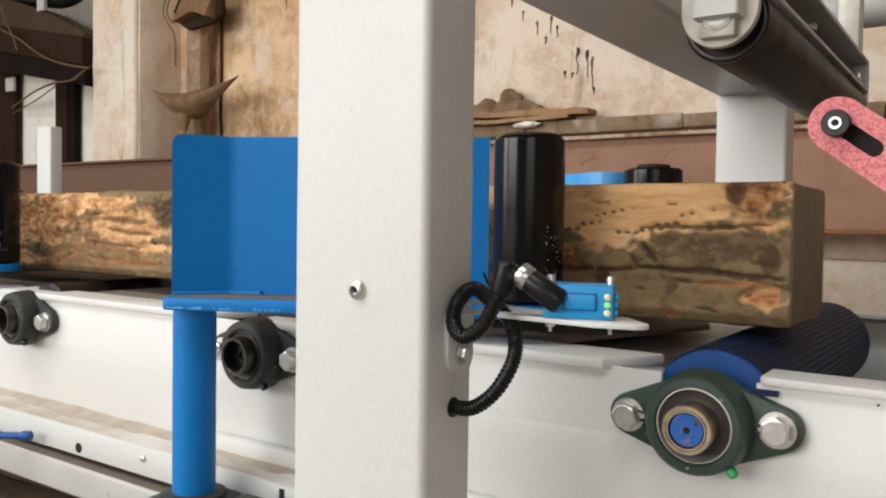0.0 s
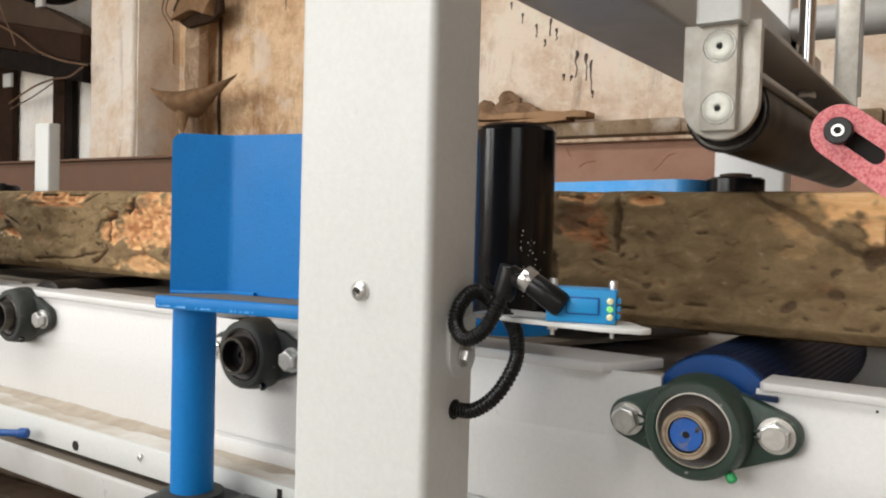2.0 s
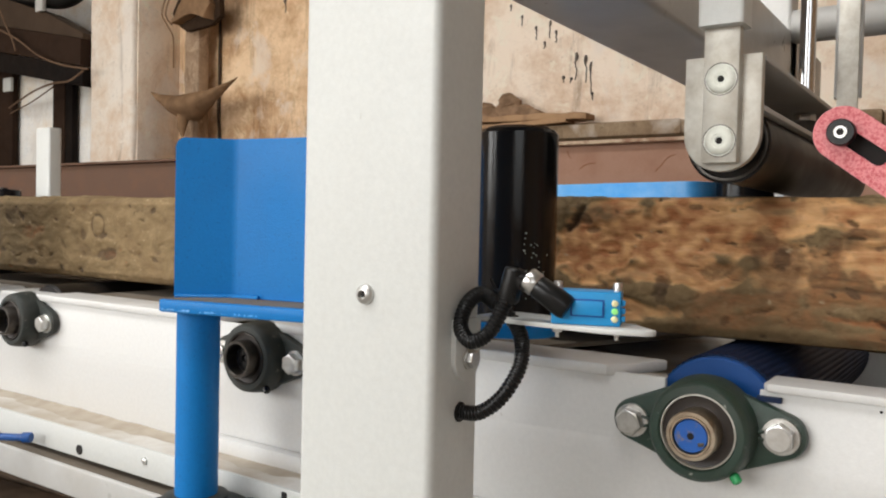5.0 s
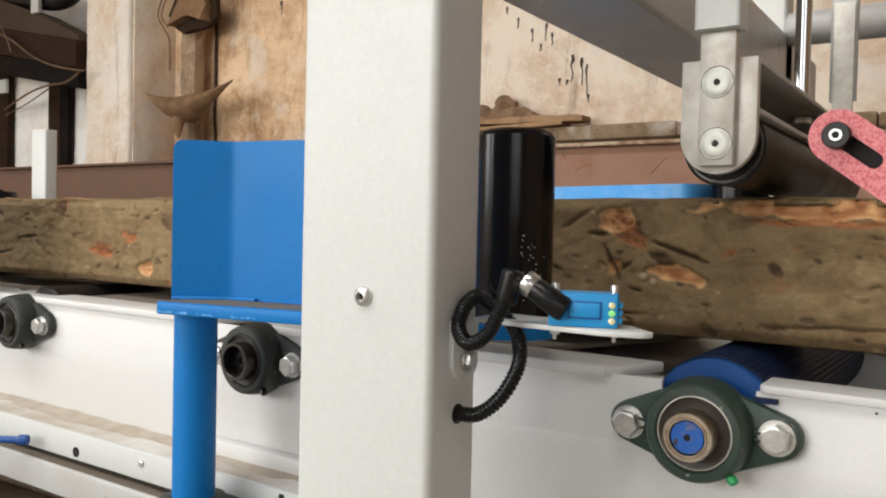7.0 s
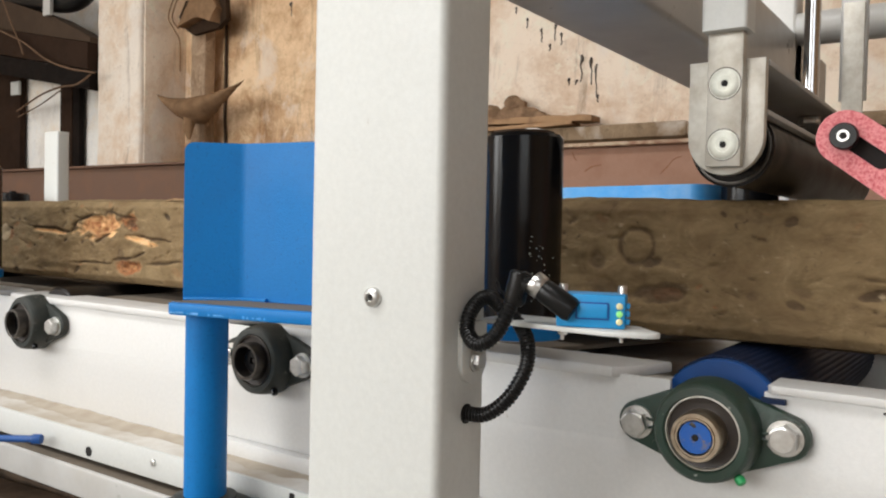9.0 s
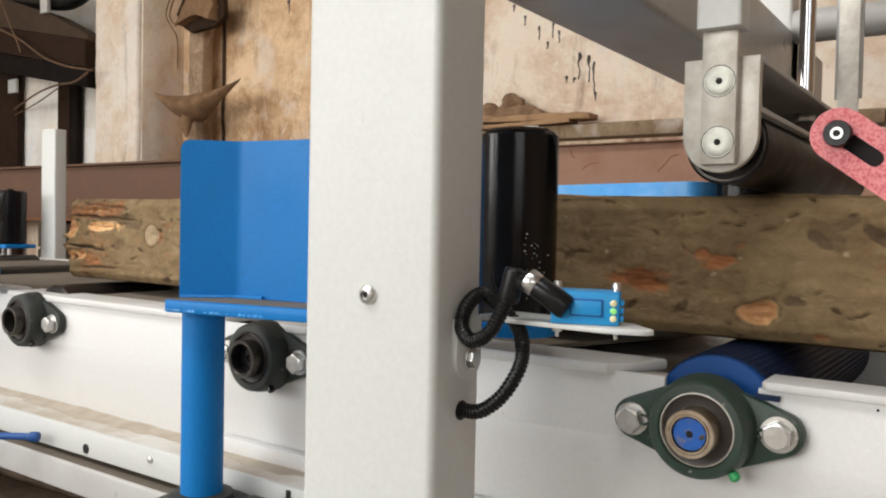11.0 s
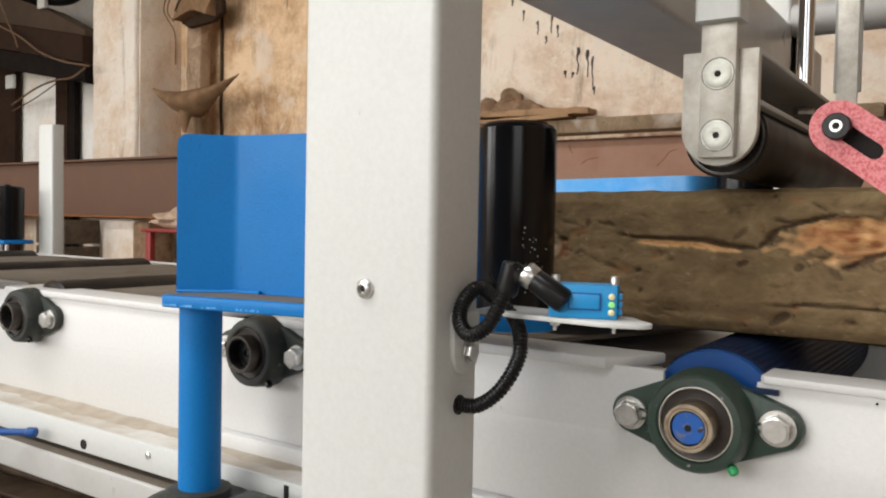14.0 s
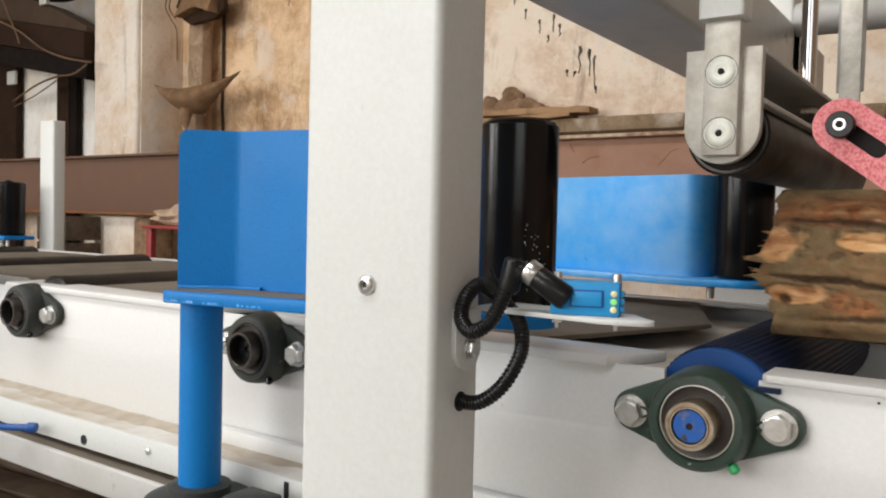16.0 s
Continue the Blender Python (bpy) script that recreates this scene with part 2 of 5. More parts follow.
def drum_material():
    m, nt, b = material("ribbed_dark_rubber")
    v = coords(nt)
    n = noise_tex(nt, v, 24, 5)
    nt.links.new(ramp(nt, n, [(0.35, (0.004, 0.012, 0.040)), (0.75, (0.010, 0.026, 0.075))]), b.inputs["Base Color"])
    b.inputs["Roughness"].default_value = 0.62
    b.inputs["Specular IOR Level"].default_value = 0.25
    bump(nt, b, noise_tex(nt, v, 180, 2), 0.4, 0.001)
    return m


DRUM = drum_material()


def log_material():
    """Squared trunk: olive bark, bare wood, rust-red scars, rot and painted edge shadow by the mesh's own masks, with
    grain along the trunk.
    """
    m, nt, b = material("rough_sawn_trunk")
    at = nt.nodes.new("ShaderNodeVertexColor")
    at.layer_name = "surface"
    sep = nt.nodes.new("ShaderNodeSeparateColor")
    nt.links.new(at.outputs["Color"], sep.inputs[0])
    long_v = coords(nt, (0.16, 1, 1))
    grain = noise_tex(nt, long_v, 95, 8, 0.7, 0.5)
    broad = noise_tex(nt, coords(nt, (0.8, 1, 1)), 9, 8, 0.72, 0.6)
    mottle = noise_tex(nt, coords(nt, (0.8, 1, 1)), 30, 9, 0.75, 0.7)
    fleck = noise_tex(nt, coords(nt, (0.75, 1, 1)), 75, 5, 0.7, 1.2)
    bark = ramp(nt, mottle, [(0.25, (0.082, 0.050, 0.024)), (0.41, (0.200, 0.136, 0.067)), (0.58, (0.265, 0.186, 0.096)), (0.74, (0.38, 0.28, 0.155))])
    bark = mix(nt, ramp(nt, broad, [(0.48, (0, 0, 0)), (0.70, (0.6, 0.6, 0.6))]), bark, (0.140, 0.082, 0.038))
    bark = mix(nt, ramp(nt, fleck, [(0.63, (0, 0, 0)), (0.70, (0.7, 0.7, 0.7))]), bark, (0.045, 0.028, 0.016))
    bark = mix(nt, ramp(nt, fleck, [(0.30, (0.45, 0.45, 0.45)), (0.38, (0, 0, 0))]), bark, (0.42, 0.33, 0.21))
    wood = ramp(nt, grain, [(0.28, (0.55, 0.27, 0.105)), (0.40, (0.76, 0.43, 0.185)), (0.54, (0.83, 0.51, 0.245)), (0.74, (0.89, 0.62, 0.36))])
    wood = mix(nt, ramp(nt, mottle, [(0.56, (0, 0, 0)), (0.74, (0.45, 0.45, 0.45))]), wood, (0.55, 0.26, 0.10))
    wood = mix(nt, ramp(nt, fleck, [(0.64, (0, 0, 0)), (0.70, (0.7, 0.7, 0.7))]), wood, (0.09, 0.045, 0.022))
    rust = ramp(nt, grain, [(0.32, (0.13, 0.042, 0.017)), (0.50, (0.34, 0.120, 0.044)), (0.70, (0.54, 0.24, 0.095))])
    rot = ramp(nt, fleck, [(0.35, (0.030, 0.018, 0.011)), (0.65, (0.115, 0.072, 0.042))])
    ragged = noise_tex(nt, coords(nt, (0.7, 1, 1)), 85, 6, 0.70, 0.6)

    def crisp(mask, stops):
        """Frays the border of a mask."""
        off = nt.nodes.new("ShaderNodeMath")
        off.operation, off.inputs[1].default_value, off.inputs[2].default_value = "MULTIPLY_ADD", 0.6, -0.30
        nt.links.new(ragged, off.inputs[0])
        total = nt.nodes.new("ShaderNodeMath")
        total.operation = "ADD"
        nt.links.new(off.outputs[0], total.inputs[0])
        nt.links.new(mask, total.inputs[1])
        return ramp(nt, total.outputs[0], stops)

    grey = lambda v: (v, v, v)  # noqa: E731
    base = mix(nt, crisp(sep.outputs[0], [(0.22, grey(0)), (0.80, grey(1))]), bark, wood)
    base = mix(nt, crisp(at.outputs["Alpha"], [(0.20, grey(0)), (0.85, grey(0.9))]), base, rust)
    base = mix(nt, crisp(sep.outputs[1], [(0.22, grey(0)), (0.50, grey(0.6)), (0.90, grey(0.92))]), base, rot)
    base = mix(nt, sep.outputs[2], base, (0.46, 0.355, 0.225))
    nt.links.new(base, b.inputs["Base Color"])
    nt.links.new(ramp(nt, mottle, [(0.3, (0.65,) * 3), (0.7, (0.9,) * 3)]), b.inputs["Roughness"])
    b.inputs["Specular IOR Level"].default_value = 0.22
    bump(nt, b, mix(nt, 0.35, mottle, fleck), 0.9, 0.006)
    return m


TRUNK = log_material()
m_end, nt_e, b_e = material("sawn_end_grain")
nt_e.links.new(ramp(nt_e, noise_tex(nt_e, coords(nt_e), 30, 6, 0.7), [(0.3, (0.20, 0.145, 0.09)), (0.7, (0.30, 0.225, 0.145))]), b_e.inputs["Base Color"])
b_e.inputs["Roughness"].default_value = 0.85
bump(nt_e, b_e, noise_tex(nt_e, coords(nt_e), 120, 4), 0.6, 0.002)
END_GRAIN = m_end


# ---- mesh helpers ----
BASES = {}


def thing(name, at=(0, 0, 0), label="", category="", group="", kind=""):
    ob = new(name)
    ob.empty_display_size = 0.05
    ob.location = at
    BASES[ob.name] = Vector(at)
    return tagged(ob, label, category, group, kind)


def link_mesh(name, bm, mat, smooth=35):
    me = bpy.data.meshes.new(name)
    bm.normal_update()
    bm.to_mesh(me)
    bm.free()
    me.materials.append(mat)
    for p in me.polygons:
        p.use_smooth = True
    me.set_sharp_from_angle(angle=radians(smooth))
    return new(name, me)


def part(name, bm, mat, parent, label="", smooth=35):
    """bm in world coordinates, as ONE mesh under a thing or a part."""
    ob = link_mesh(name, bm, mat, smooth)
    ob.parent = parent
    if parent.name in BASES:
        ob.matrix_parent_inverse = Matrix.Translation(-BASES[parent.name])
    return tagged(ob, label)


def single(name, bm, mat, label, category="", kind="", smooth=35, group=""):
    return tagged(link_mesh(name, bm, mat, smooth), label, category, group, kind)


def box(x0, x1, y0, y1, z0, z1, bev=0.0, seg=2, bm=None, m=None):
    out = bm or bmesh.new()
    tmp = bmesh.new()
    bmesh.ops.create_cube(tmp, size=1)
    for v in tmp.verts:
        v.co = Vector(((x0 + x1) / 2 + v.co.x * (x1 - x0), (y0 + y1) / 2 + v.co.y * (y1 - y0), (z0 + z1) / 2 + v.co.z * (z1 - z0)))
    if bev:
        bmesh.ops.bevel(tmp, geom=list(tmp.edges), offset=bev, segments=seg, profile=0.5, affect="EDGES")
    if m:
        tmp.transform(m)
    merge(out, tmp)
    return out


def merge(out, tmp):
    me = bpy.data.meshes.new("tmp")
    tmp.to_mesh(me)
    out.from_mesh(me)
    bpy.data.meshes.remove(me)
    tmp.free()
    return out


def axis_frame(at, way):
    return Matrix.Translation(at) @ Vector(way).to_track_quat("Z", "Y").to_matrix().to_4x4()


def lathe(profile, at, way, seg=32, bm=None, cap=True):
    """Turned shape: (radius, height) pairs along way from at."""
    out = bm or bmesh.new()
    m = axis_frame(at, way)
    rings = []
    for r, hgt in profile:
        rings.append([out.verts.new(m @ Vector((r * math.cos(a), r * math.sin(a), hgt))) for a in (2 * math.pi * k / seg for k in range(seg))])
    for a, b in zip(rings, rings[1:]):
        for k in range(seg):
            out.faces.new((a[k], a[(k + 1) % seg], b[(k + 1) % seg], b[k]))
    if cap:
        out.faces.new(rings[0][::-1])
        out.faces.new(rings[-1])
    return out


def slab(outline, m, z0, z1, bev=0.0, bm=None):
    """A plate: outline in the plane of m, from z0 to z1 along its normal, edges broken."""
    out = bm or bmesh.new()
    tmp = bmesh.new()
    face = tmp.faces.new([tmp.verts.new((x, y, z0)) for x, y in outline])
    up = bmesh.ops.extrude_face_region(tmp, geom=[face])["geom"]
    bmesh.ops.translate(tmp, vec=(0, 0, z1 - z0), verts=[v for v in up if isinstance(v, bmesh.types.BMVert)])
    bmesh.ops.recalc_face_normals(tmp, faces=list(tmp.faces))
    if bev:
        rim = [e for e in tmp.edges if abs(e.verts[0].co.z - e.verts[1].co.z) < 1e-6]
        bmesh.ops.bevel(tmp, geom=rim, offset=bev, segments=2, profile=0.5, affect="EDGES")
    tmp.transform(m)
    return merge(out, tmp)


def arc(cx, cy, r, a0, a1, n=10):
    return [(cx + r * math.cos(radians(a0 + (a1 - a0) * k / n)), cy + r * math.sin(radians(a0 + (a1 - a0) * k / n))) for k in range(n + 1)]


def rounded(x0, x1, y0, y1, r, n=5):
    return arc(x1 - r, y1 - r, r, 0, 90, n) + arc(x0 + r, y1 - r, r, 90, 180, n) + arc(x0 + r, y0 + r, r, 180, 270, n) + arc(x1 - r, y0 + r, r, 270, 360, n)


def spline(points, steps):
    pts = [Vector(p) for p in points]
    pts = [2 * pts[0] - pts[1]] + pts + [2 * pts[-1] - pts[-2]]
    out = []
    for a, b, c, d in zip(pts, pts[1:], pts[2:], pts[3:]):
        for k in range(steps):
            t = k / steps
            out.append(0.5 * (2 * b + (c - a) * t + (2 * a - 5 * b + 4 * c - d) * t * t + (3 * b - a - 3 * c + d) * t**3))
    return out + [pts[-2]]


def tube(line, radius, seg=12, bm=None):
    """Round hose along a line of points; radius is a number or a function of the point's index."""
    out = bm or bmesh.new()
    rings, up = [], Vector((0.2, 0.3, 0.93))
    for k, p in enumerate(line):
        way = (line[min(k + 1, len(line) - 1)] - line[max(k - 1, 0)]).normalized()
        side = way.cross(up).normalized()
        up = side.cross(way).normalized()
        r = radius(k) if callable(radius) else radius
        rings.append([out.verts.new(p + r * (math.cos(a) * side + math.sin(a) * up)) for a in (2 * math.pi * j / seg for j in range(seg))])
    for a, b in zip(rings, rings[1:]):
        for j in range(seg):
            out.faces.new((a[j], a[(j + 1) % seg], b[(j + 1) % seg], b[j]))
    out.faces.new(rings[0][::-1])
    out.faces.new(rings[-1])
    bmesh.ops.recalc_face_normals(out, faces=list(out.faces))
    return out


XZ = Matrix(((1, 0, 0, 0), (0, 0, -1, 0), (0, 1, 0, 0), (0, 0, 0, 1)))  # plan x, y -> world x, z; thickness towards -y


def facing(y):
    """Plane of a plate that faces -y: outline in world x and z, thickness from y towards -y."""
    return Matrix.Translation((0, y, 0)) @ XZ


def hexagon(r, a0=0):
    return [(r * math.cos(radians(a0 + 60 * k)), r * math.sin(radians(a0 + 60 * k))) for k in range(6)]


def hex_bolt(bm, at, way, r, h, a0=12):
    """Flat washer and a hexagon head with a chamfered top."""
    lathe([(r * 1.22, 0), (r * 1.22, h * 0.22), (r * 0.9, h * 0.24)], at, way, 24, bm)
    m = axis_frame(at, way)
    slab(hexagon(r, a0), m, h * 0.23, h, r * 0.10, bm)
    lathe([(r * 0.80, h), (r * 0.76, h * 1.04)], at, way, 24, bm)
    return bm


# ---- the hall ----
def hall():
    single("floor", box(-14, 8, -7.2, 3.7, -0.2, 0), CONCRETE, "dusty grey concrete hall floor", "floor", "structure")
    single("wall_north", box(-14, 8, 3.5, 3.7, 0.0, 5.6), PLASTER, "cream plaster hall wall with damp brown stains", "wall", "structure")
    # end walls, south wall and roof are unseen, added to close the hall
    single("wall_west", box(-14.2, -14, -7.2, 3.7, 0, 5.6), PLASTER, "unseen stained cream plaster end wall", "wall", "structure")
    single("wall_east", box(8, 8.2, -7.2, 3.7, 0, 5.6), PLASTER_BROWN, "unseen brown stained plaster end wall", "wall", "structure")
    # openings below are assumed, cut where the added lamps hang
    bm = bmesh.new()
    for x0, x1, z0, z1 in ((-14, 8, 0, 1.35), (-14, 8, 4.05, 5.6), (-14, -12.25, 1.35, 4.05), (-7.75, -6.45, 1.35, 4.05), (-0.35, 2.35, 1.35, 4.05), (6.05, 8, 1.35, 4.05)):
        box(x0, x1, -7.2, -7.0, z0, z1, bm=bm)
    single("wall_south", bm, PLASTER_BROWN, "unseen plaster hall wall with three assumed window openings", "wall", "structure")
    bm = bmesh.new()
    for x0, x1, y0, y1 in ((-14, 8, -7.2, -3.35), (-14, 8, -1.65, 3.7), (-14, -6.6, -3.35, -1.65), (1.6, 8, -3.35, -1.65)):
        box(x0, x1, y0, y1, 5.5, 5.7, bm=bm)
    single("ceiling", bm, CONCRETE, "unseen grey concrete hall roof with an assumed long rooflight", "ceiling", "structure")
    # darker bay of plaster beside the pillar, a skim coat proud of the wall
    bm = bmesh.new()
    rng = random.Random(4)
    right = [(-3.35 + rng.uniform(-0.10, 0.10), 1.5 + 0.13 * k) for k in range(22)]
    slab([(-5.39, 1.50), *right, (-5.39, 4.3)], facing(3.5), 0.001, 0.012, 0, bm)
    single("brown_plaster_patch", bm, PLASTER_BROWN, "brown water-stained plaster skim on the hall wall", "plaster", "structure")
    # panel added in lighter plaster to stand in for the bay's stronger light
    bm = box(-9.5, -5.975, 3.488, 3.4985, 1.397, 3.6)
    single("lit_wall_panel", bm, LIT_WHITE, "added white wall panel beside the pillar, lightened for bay light", "plaster", "structure")
    # pillar with worn corners
    bm = box(-5.97, -5.39, 3.06, 3.499, 0, 5.49, 0.03, 3)
    bmesh.ops.subdivide_edges(bm, edges=[e for e in bm.edges if e.calc_length() > 2], cuts=60)
    for v in bm.verts:
        n = noise.noise_vector(v.co * 3.1) * 0.010 + noise.noise_vector(v.co * 11) * 0.006
        v.co += Vector((n.x, n.y, 0))
    single("pillar", bm, PILLAR_PLASTER, "whitewashed hall pillar with brown stains and worn corner", "pillar", "structure")
    bm = box(-5.392, -5.379, 3.10, 3.498, 0.0, 5.48, 0.003, 2)
    single("pillar_side_skim", bm, GREY_STREAKED, "grey-brown streaked plaster skim on the pillar side", "plaster", "structure")
    # steel girder along the wall with its concrete shelf
    # right-hand length in a paler brown than the left
    for x0, x1, web, cap, label, stands in (
            (-13.5, -3.252, RUST, RUST, "long red-brown primed steel girder along the wall", (-12.5, -9.2, -4.0)),
            (-3.248, 7.5, PRIMER_PALE, FLAKED_EDGE, "pale pinkish-brown primed steel girder with flaking edge", (-2.9, 1.6, 5.5))):
        girder = thing("wall_girder", ((x0 + x1) / 2, 2.99, 0), label, "girder", "girders along the wall")
        part("web", box(x0, x1, 2.98, 3.00, 0.882, 1.312, 0.002), web, girder)
        part("top_flange", box(x0, x1, 2.93, 3.05, 1.312, 1.330, 0.004), cap, girder)
        part("bottom_flange", box(x0, x1, 2.92, 3.05, 0.864, 0.882, 0.004), RUSTY, girder, "rusty orange lower flange")
        for x in stands:
            part("stand", box(x - 0.07, x + 0.07, 2.93, 3.05, 0, 0.864, 0.004), DARK_STEEL, girder)
        if x1 > 0:
            for pts in (((-1.134, 1.171), (-1.10, 1.205), (-1.07, 1.240), (-1.035, 1.250)), ((-1.53, 1.19), (-1.49, 1.215), (-1.44, 1.221)), ((-1.60, 1.29), (-1.585, 1.255), (-1.575, 1.25))):
                line = spline([(x, 2.9795, z) for x, z in pts], 6)
                part("scrape", tube(line, lambda i: 0.0012 + 0.0012 * abs(math.sin(i * 0.9)), 6), RUSTY, girder, "dark scrape on the primer")
    bm = bmesh.new()
    for k in range(9):
        x = -3.0 + 0.93 * k
        box(x + 0.002, x + 0.928, 3.36 + 0.01 * math.sin(k * 2.1), 3.497, 1.397, 1.47 + 0.008 * math.sin(k * 1.7), 0.012, 2, bm)
    single("concrete_ledge", bm, LEDGE_TAN, "crumbling olive-brown concrete ledge along the hall wall", "ledge", "structure")
    bm = bmesh.new()
    for k in range(5):
        box(-1.15 + 0.33 * k, -0.83 + 0.33 * k, 3.38, 3.497, 0.40, 0.74, 0.02, 2, bm)
    single("plinth_blocks", bm, PILLAR_PLASTER, "whitish concrete blocks at the foot of the wall", "plinth", "structure")
    for k, (x, z, ln, head) in enumerate(((-1.807, 1.905, 0.155, 0.013), (-1.744, 1.885, 0.155, 0.014), (-1.712, 1.845, 0.19, 0.007), (-1.885, 1.775, 0.035, 0.012), (-1.835, 1.765, 0.030, 0.011), (-1.978, 2.11, 0.10, 0.008),
                                       (-2.249, 2.24, 0.04, 0.008), (-2.169, 2.165, 0.06, 0.008), (-2.071, 2.09, 0.08, 0.007), (-2.012, 1.99, 0.04, 0.009), (-1.939, 2.05, 0.07, 0.008), (-1.70, 1.67, 0.045, 0.009), (-4.16, 2.535, 0.10, 0.016))):
        rng = random.Random(40 + k)
        line = [Vector((x + rng.uniform(-0.006, 0.006), 3.497 if x > -4 else 3.486, z - ln * j / 6)) for j in range(7)]
        bm = tube(spline(line, 3), lambda i: 0.0022 + head * math.exp(-((i / 18 - 0.14) / 0.16) ** 2) * 0.6 + 0.0016 * abs(math.sin(i * 1.7 + x)), 6)
        single("tar_run", bm, TAR, "grey-black tar run dried on the plaster wall", "stain", group="tar runs on the wall")


def rubble():
    rng = random.Random(9)
    heap = thing("rubble_heap", (-2.2, 3.42, 1.5), "heap of broken brown rubble on the wall ledge", "rubble")
    for k in range(46):
        x = -2.66 + 0.70 * rng.random()
        r = rng.uniform(0.022, 0.060) if k else 0.058
        z = 1.50 + r * 0.6 + max(0, 0.15 - abs(x + 2.24) * 0.55) * rng.random()
        if k == 0:
            x, z = -2.21, 1.645
        bm = bmesh.new()
        bmesh.ops.create_icosphere(bm, subdivisions=2, radius=r)
        for v in bm.verts:
            v.co = Vector((v.co.x * 1.35, v.co.y * 0.8, v.co.z * 0.85)) * (1 + 0.5 * noise.noise(v.co * 14 + Vector((k, 0, 0))) + 0.3 * noise.noise(v.co * 45 + Vector((k, 5, 0))))
            v.co += Vector((x, 3.42, z))
        part("stone", bm, RUBBLE, heap, smooth=30)
    for x0, x1, z, tilt, th in ((-2.75, -1.66, 1.528, 1.2, 0.034), (-2.60, -1.78, 1.490, -0.8, 0.024)):
        m = Matrix.Translation(((x0 + x1) / 2, 3.37, z)) @ pose(0, 0, 0, 0, tilt, 2)
        bm = box((x0 - x1) / 2, (x1 - x0) / 2, -0.06, 0.07, -th / 2, th / 2, 0.004, 2, m=m)
        bmesh.ops.subdivide_edges(bm, edges=[e for e in bm.edges if e.calc_length() > 0.4], cuts=14)
        for v in bm.verts:
            v.co.z += 0.012 * noise.noise(v.co * 7) + 0.006 * noise.noise(v.co * 31)
        single("old_board", bm, TIMBER, "weathered brown board lying on the wall ledge", "board", group="boards on the ledge")


def horned_bracket(x, y, z, s, wings, label):
    """Old dust-laden bracket: a tapering bowl with two upturned horns on a short stem."""
    bm = bmesh.new()
    n, rows = 32, 9
    grid = []
    for j in range(rows):
        t = j / (rows - 1)
        ring = []
        for k in range(n + 1):
            u = -1 + 2 * k / n
            full = (1 - abs(u) ** 1.5) ** 0.95
            top = wings * (1.35 * u ** 2.2 if u > 0 else 0.85 * u * u)
            zz = top - 0.40 * full * (1 - 0.22 * max(0, u)) * t
            depth = 0.24 * math.sin(math.pi * min(1, t * 0.9 + 0.1)) * full + 0.02
            p = Vector((x + s * u * (1.18 if u > 0 else 0.95), y - s * depth, z + s * zz))
            p += noise.noise_vector(p * 8) * 0.007 * full + noise.noise_vector(p * 30) * 0.004
            ring.append(bm.verts.new(p))
        grid.append(ring)
    for a, b in zip(grid, grid[1:]):
        for k in range(n):
            bm.faces.new((a[k], a[k + 1], b[k + 1], b[k]))
    geom = bmesh.ops.extrude_face_region(bm, geom=list(bm.faces))["geom"]
    for v in geom:
        if isinstance(v, bmesh.types.BMVert):
            v.co += Vector((0, 0.006 + 0.10 * max(0, 1 - abs(v.co.x - x) / (0.7 * s)), 0.003))
    bmesh.ops.recalc_face_normals(bm, faces=list(bm.faces))
    base = thing("wall_bracket", (x, y, z - s), label, "bracket", "dusty brackets in the corner")
    part("bowl", bm, DUST_BROWN, base, smooth=50)
    bm = lathe([(0.02 * s, -0.66 * s), (0.06 * s, -0.56 * s), (0.08 * s, -0.40 * s), (0.12 * s, -0.2 * s)], (x - 0.03, y - 0.02, z), (0, 0, 1), 12)
    for v in bm.verts:
        v.co += noise.noise_vector(v.co * 12) * 0.018
    part("stem", bm, DUST_BROWN, base)


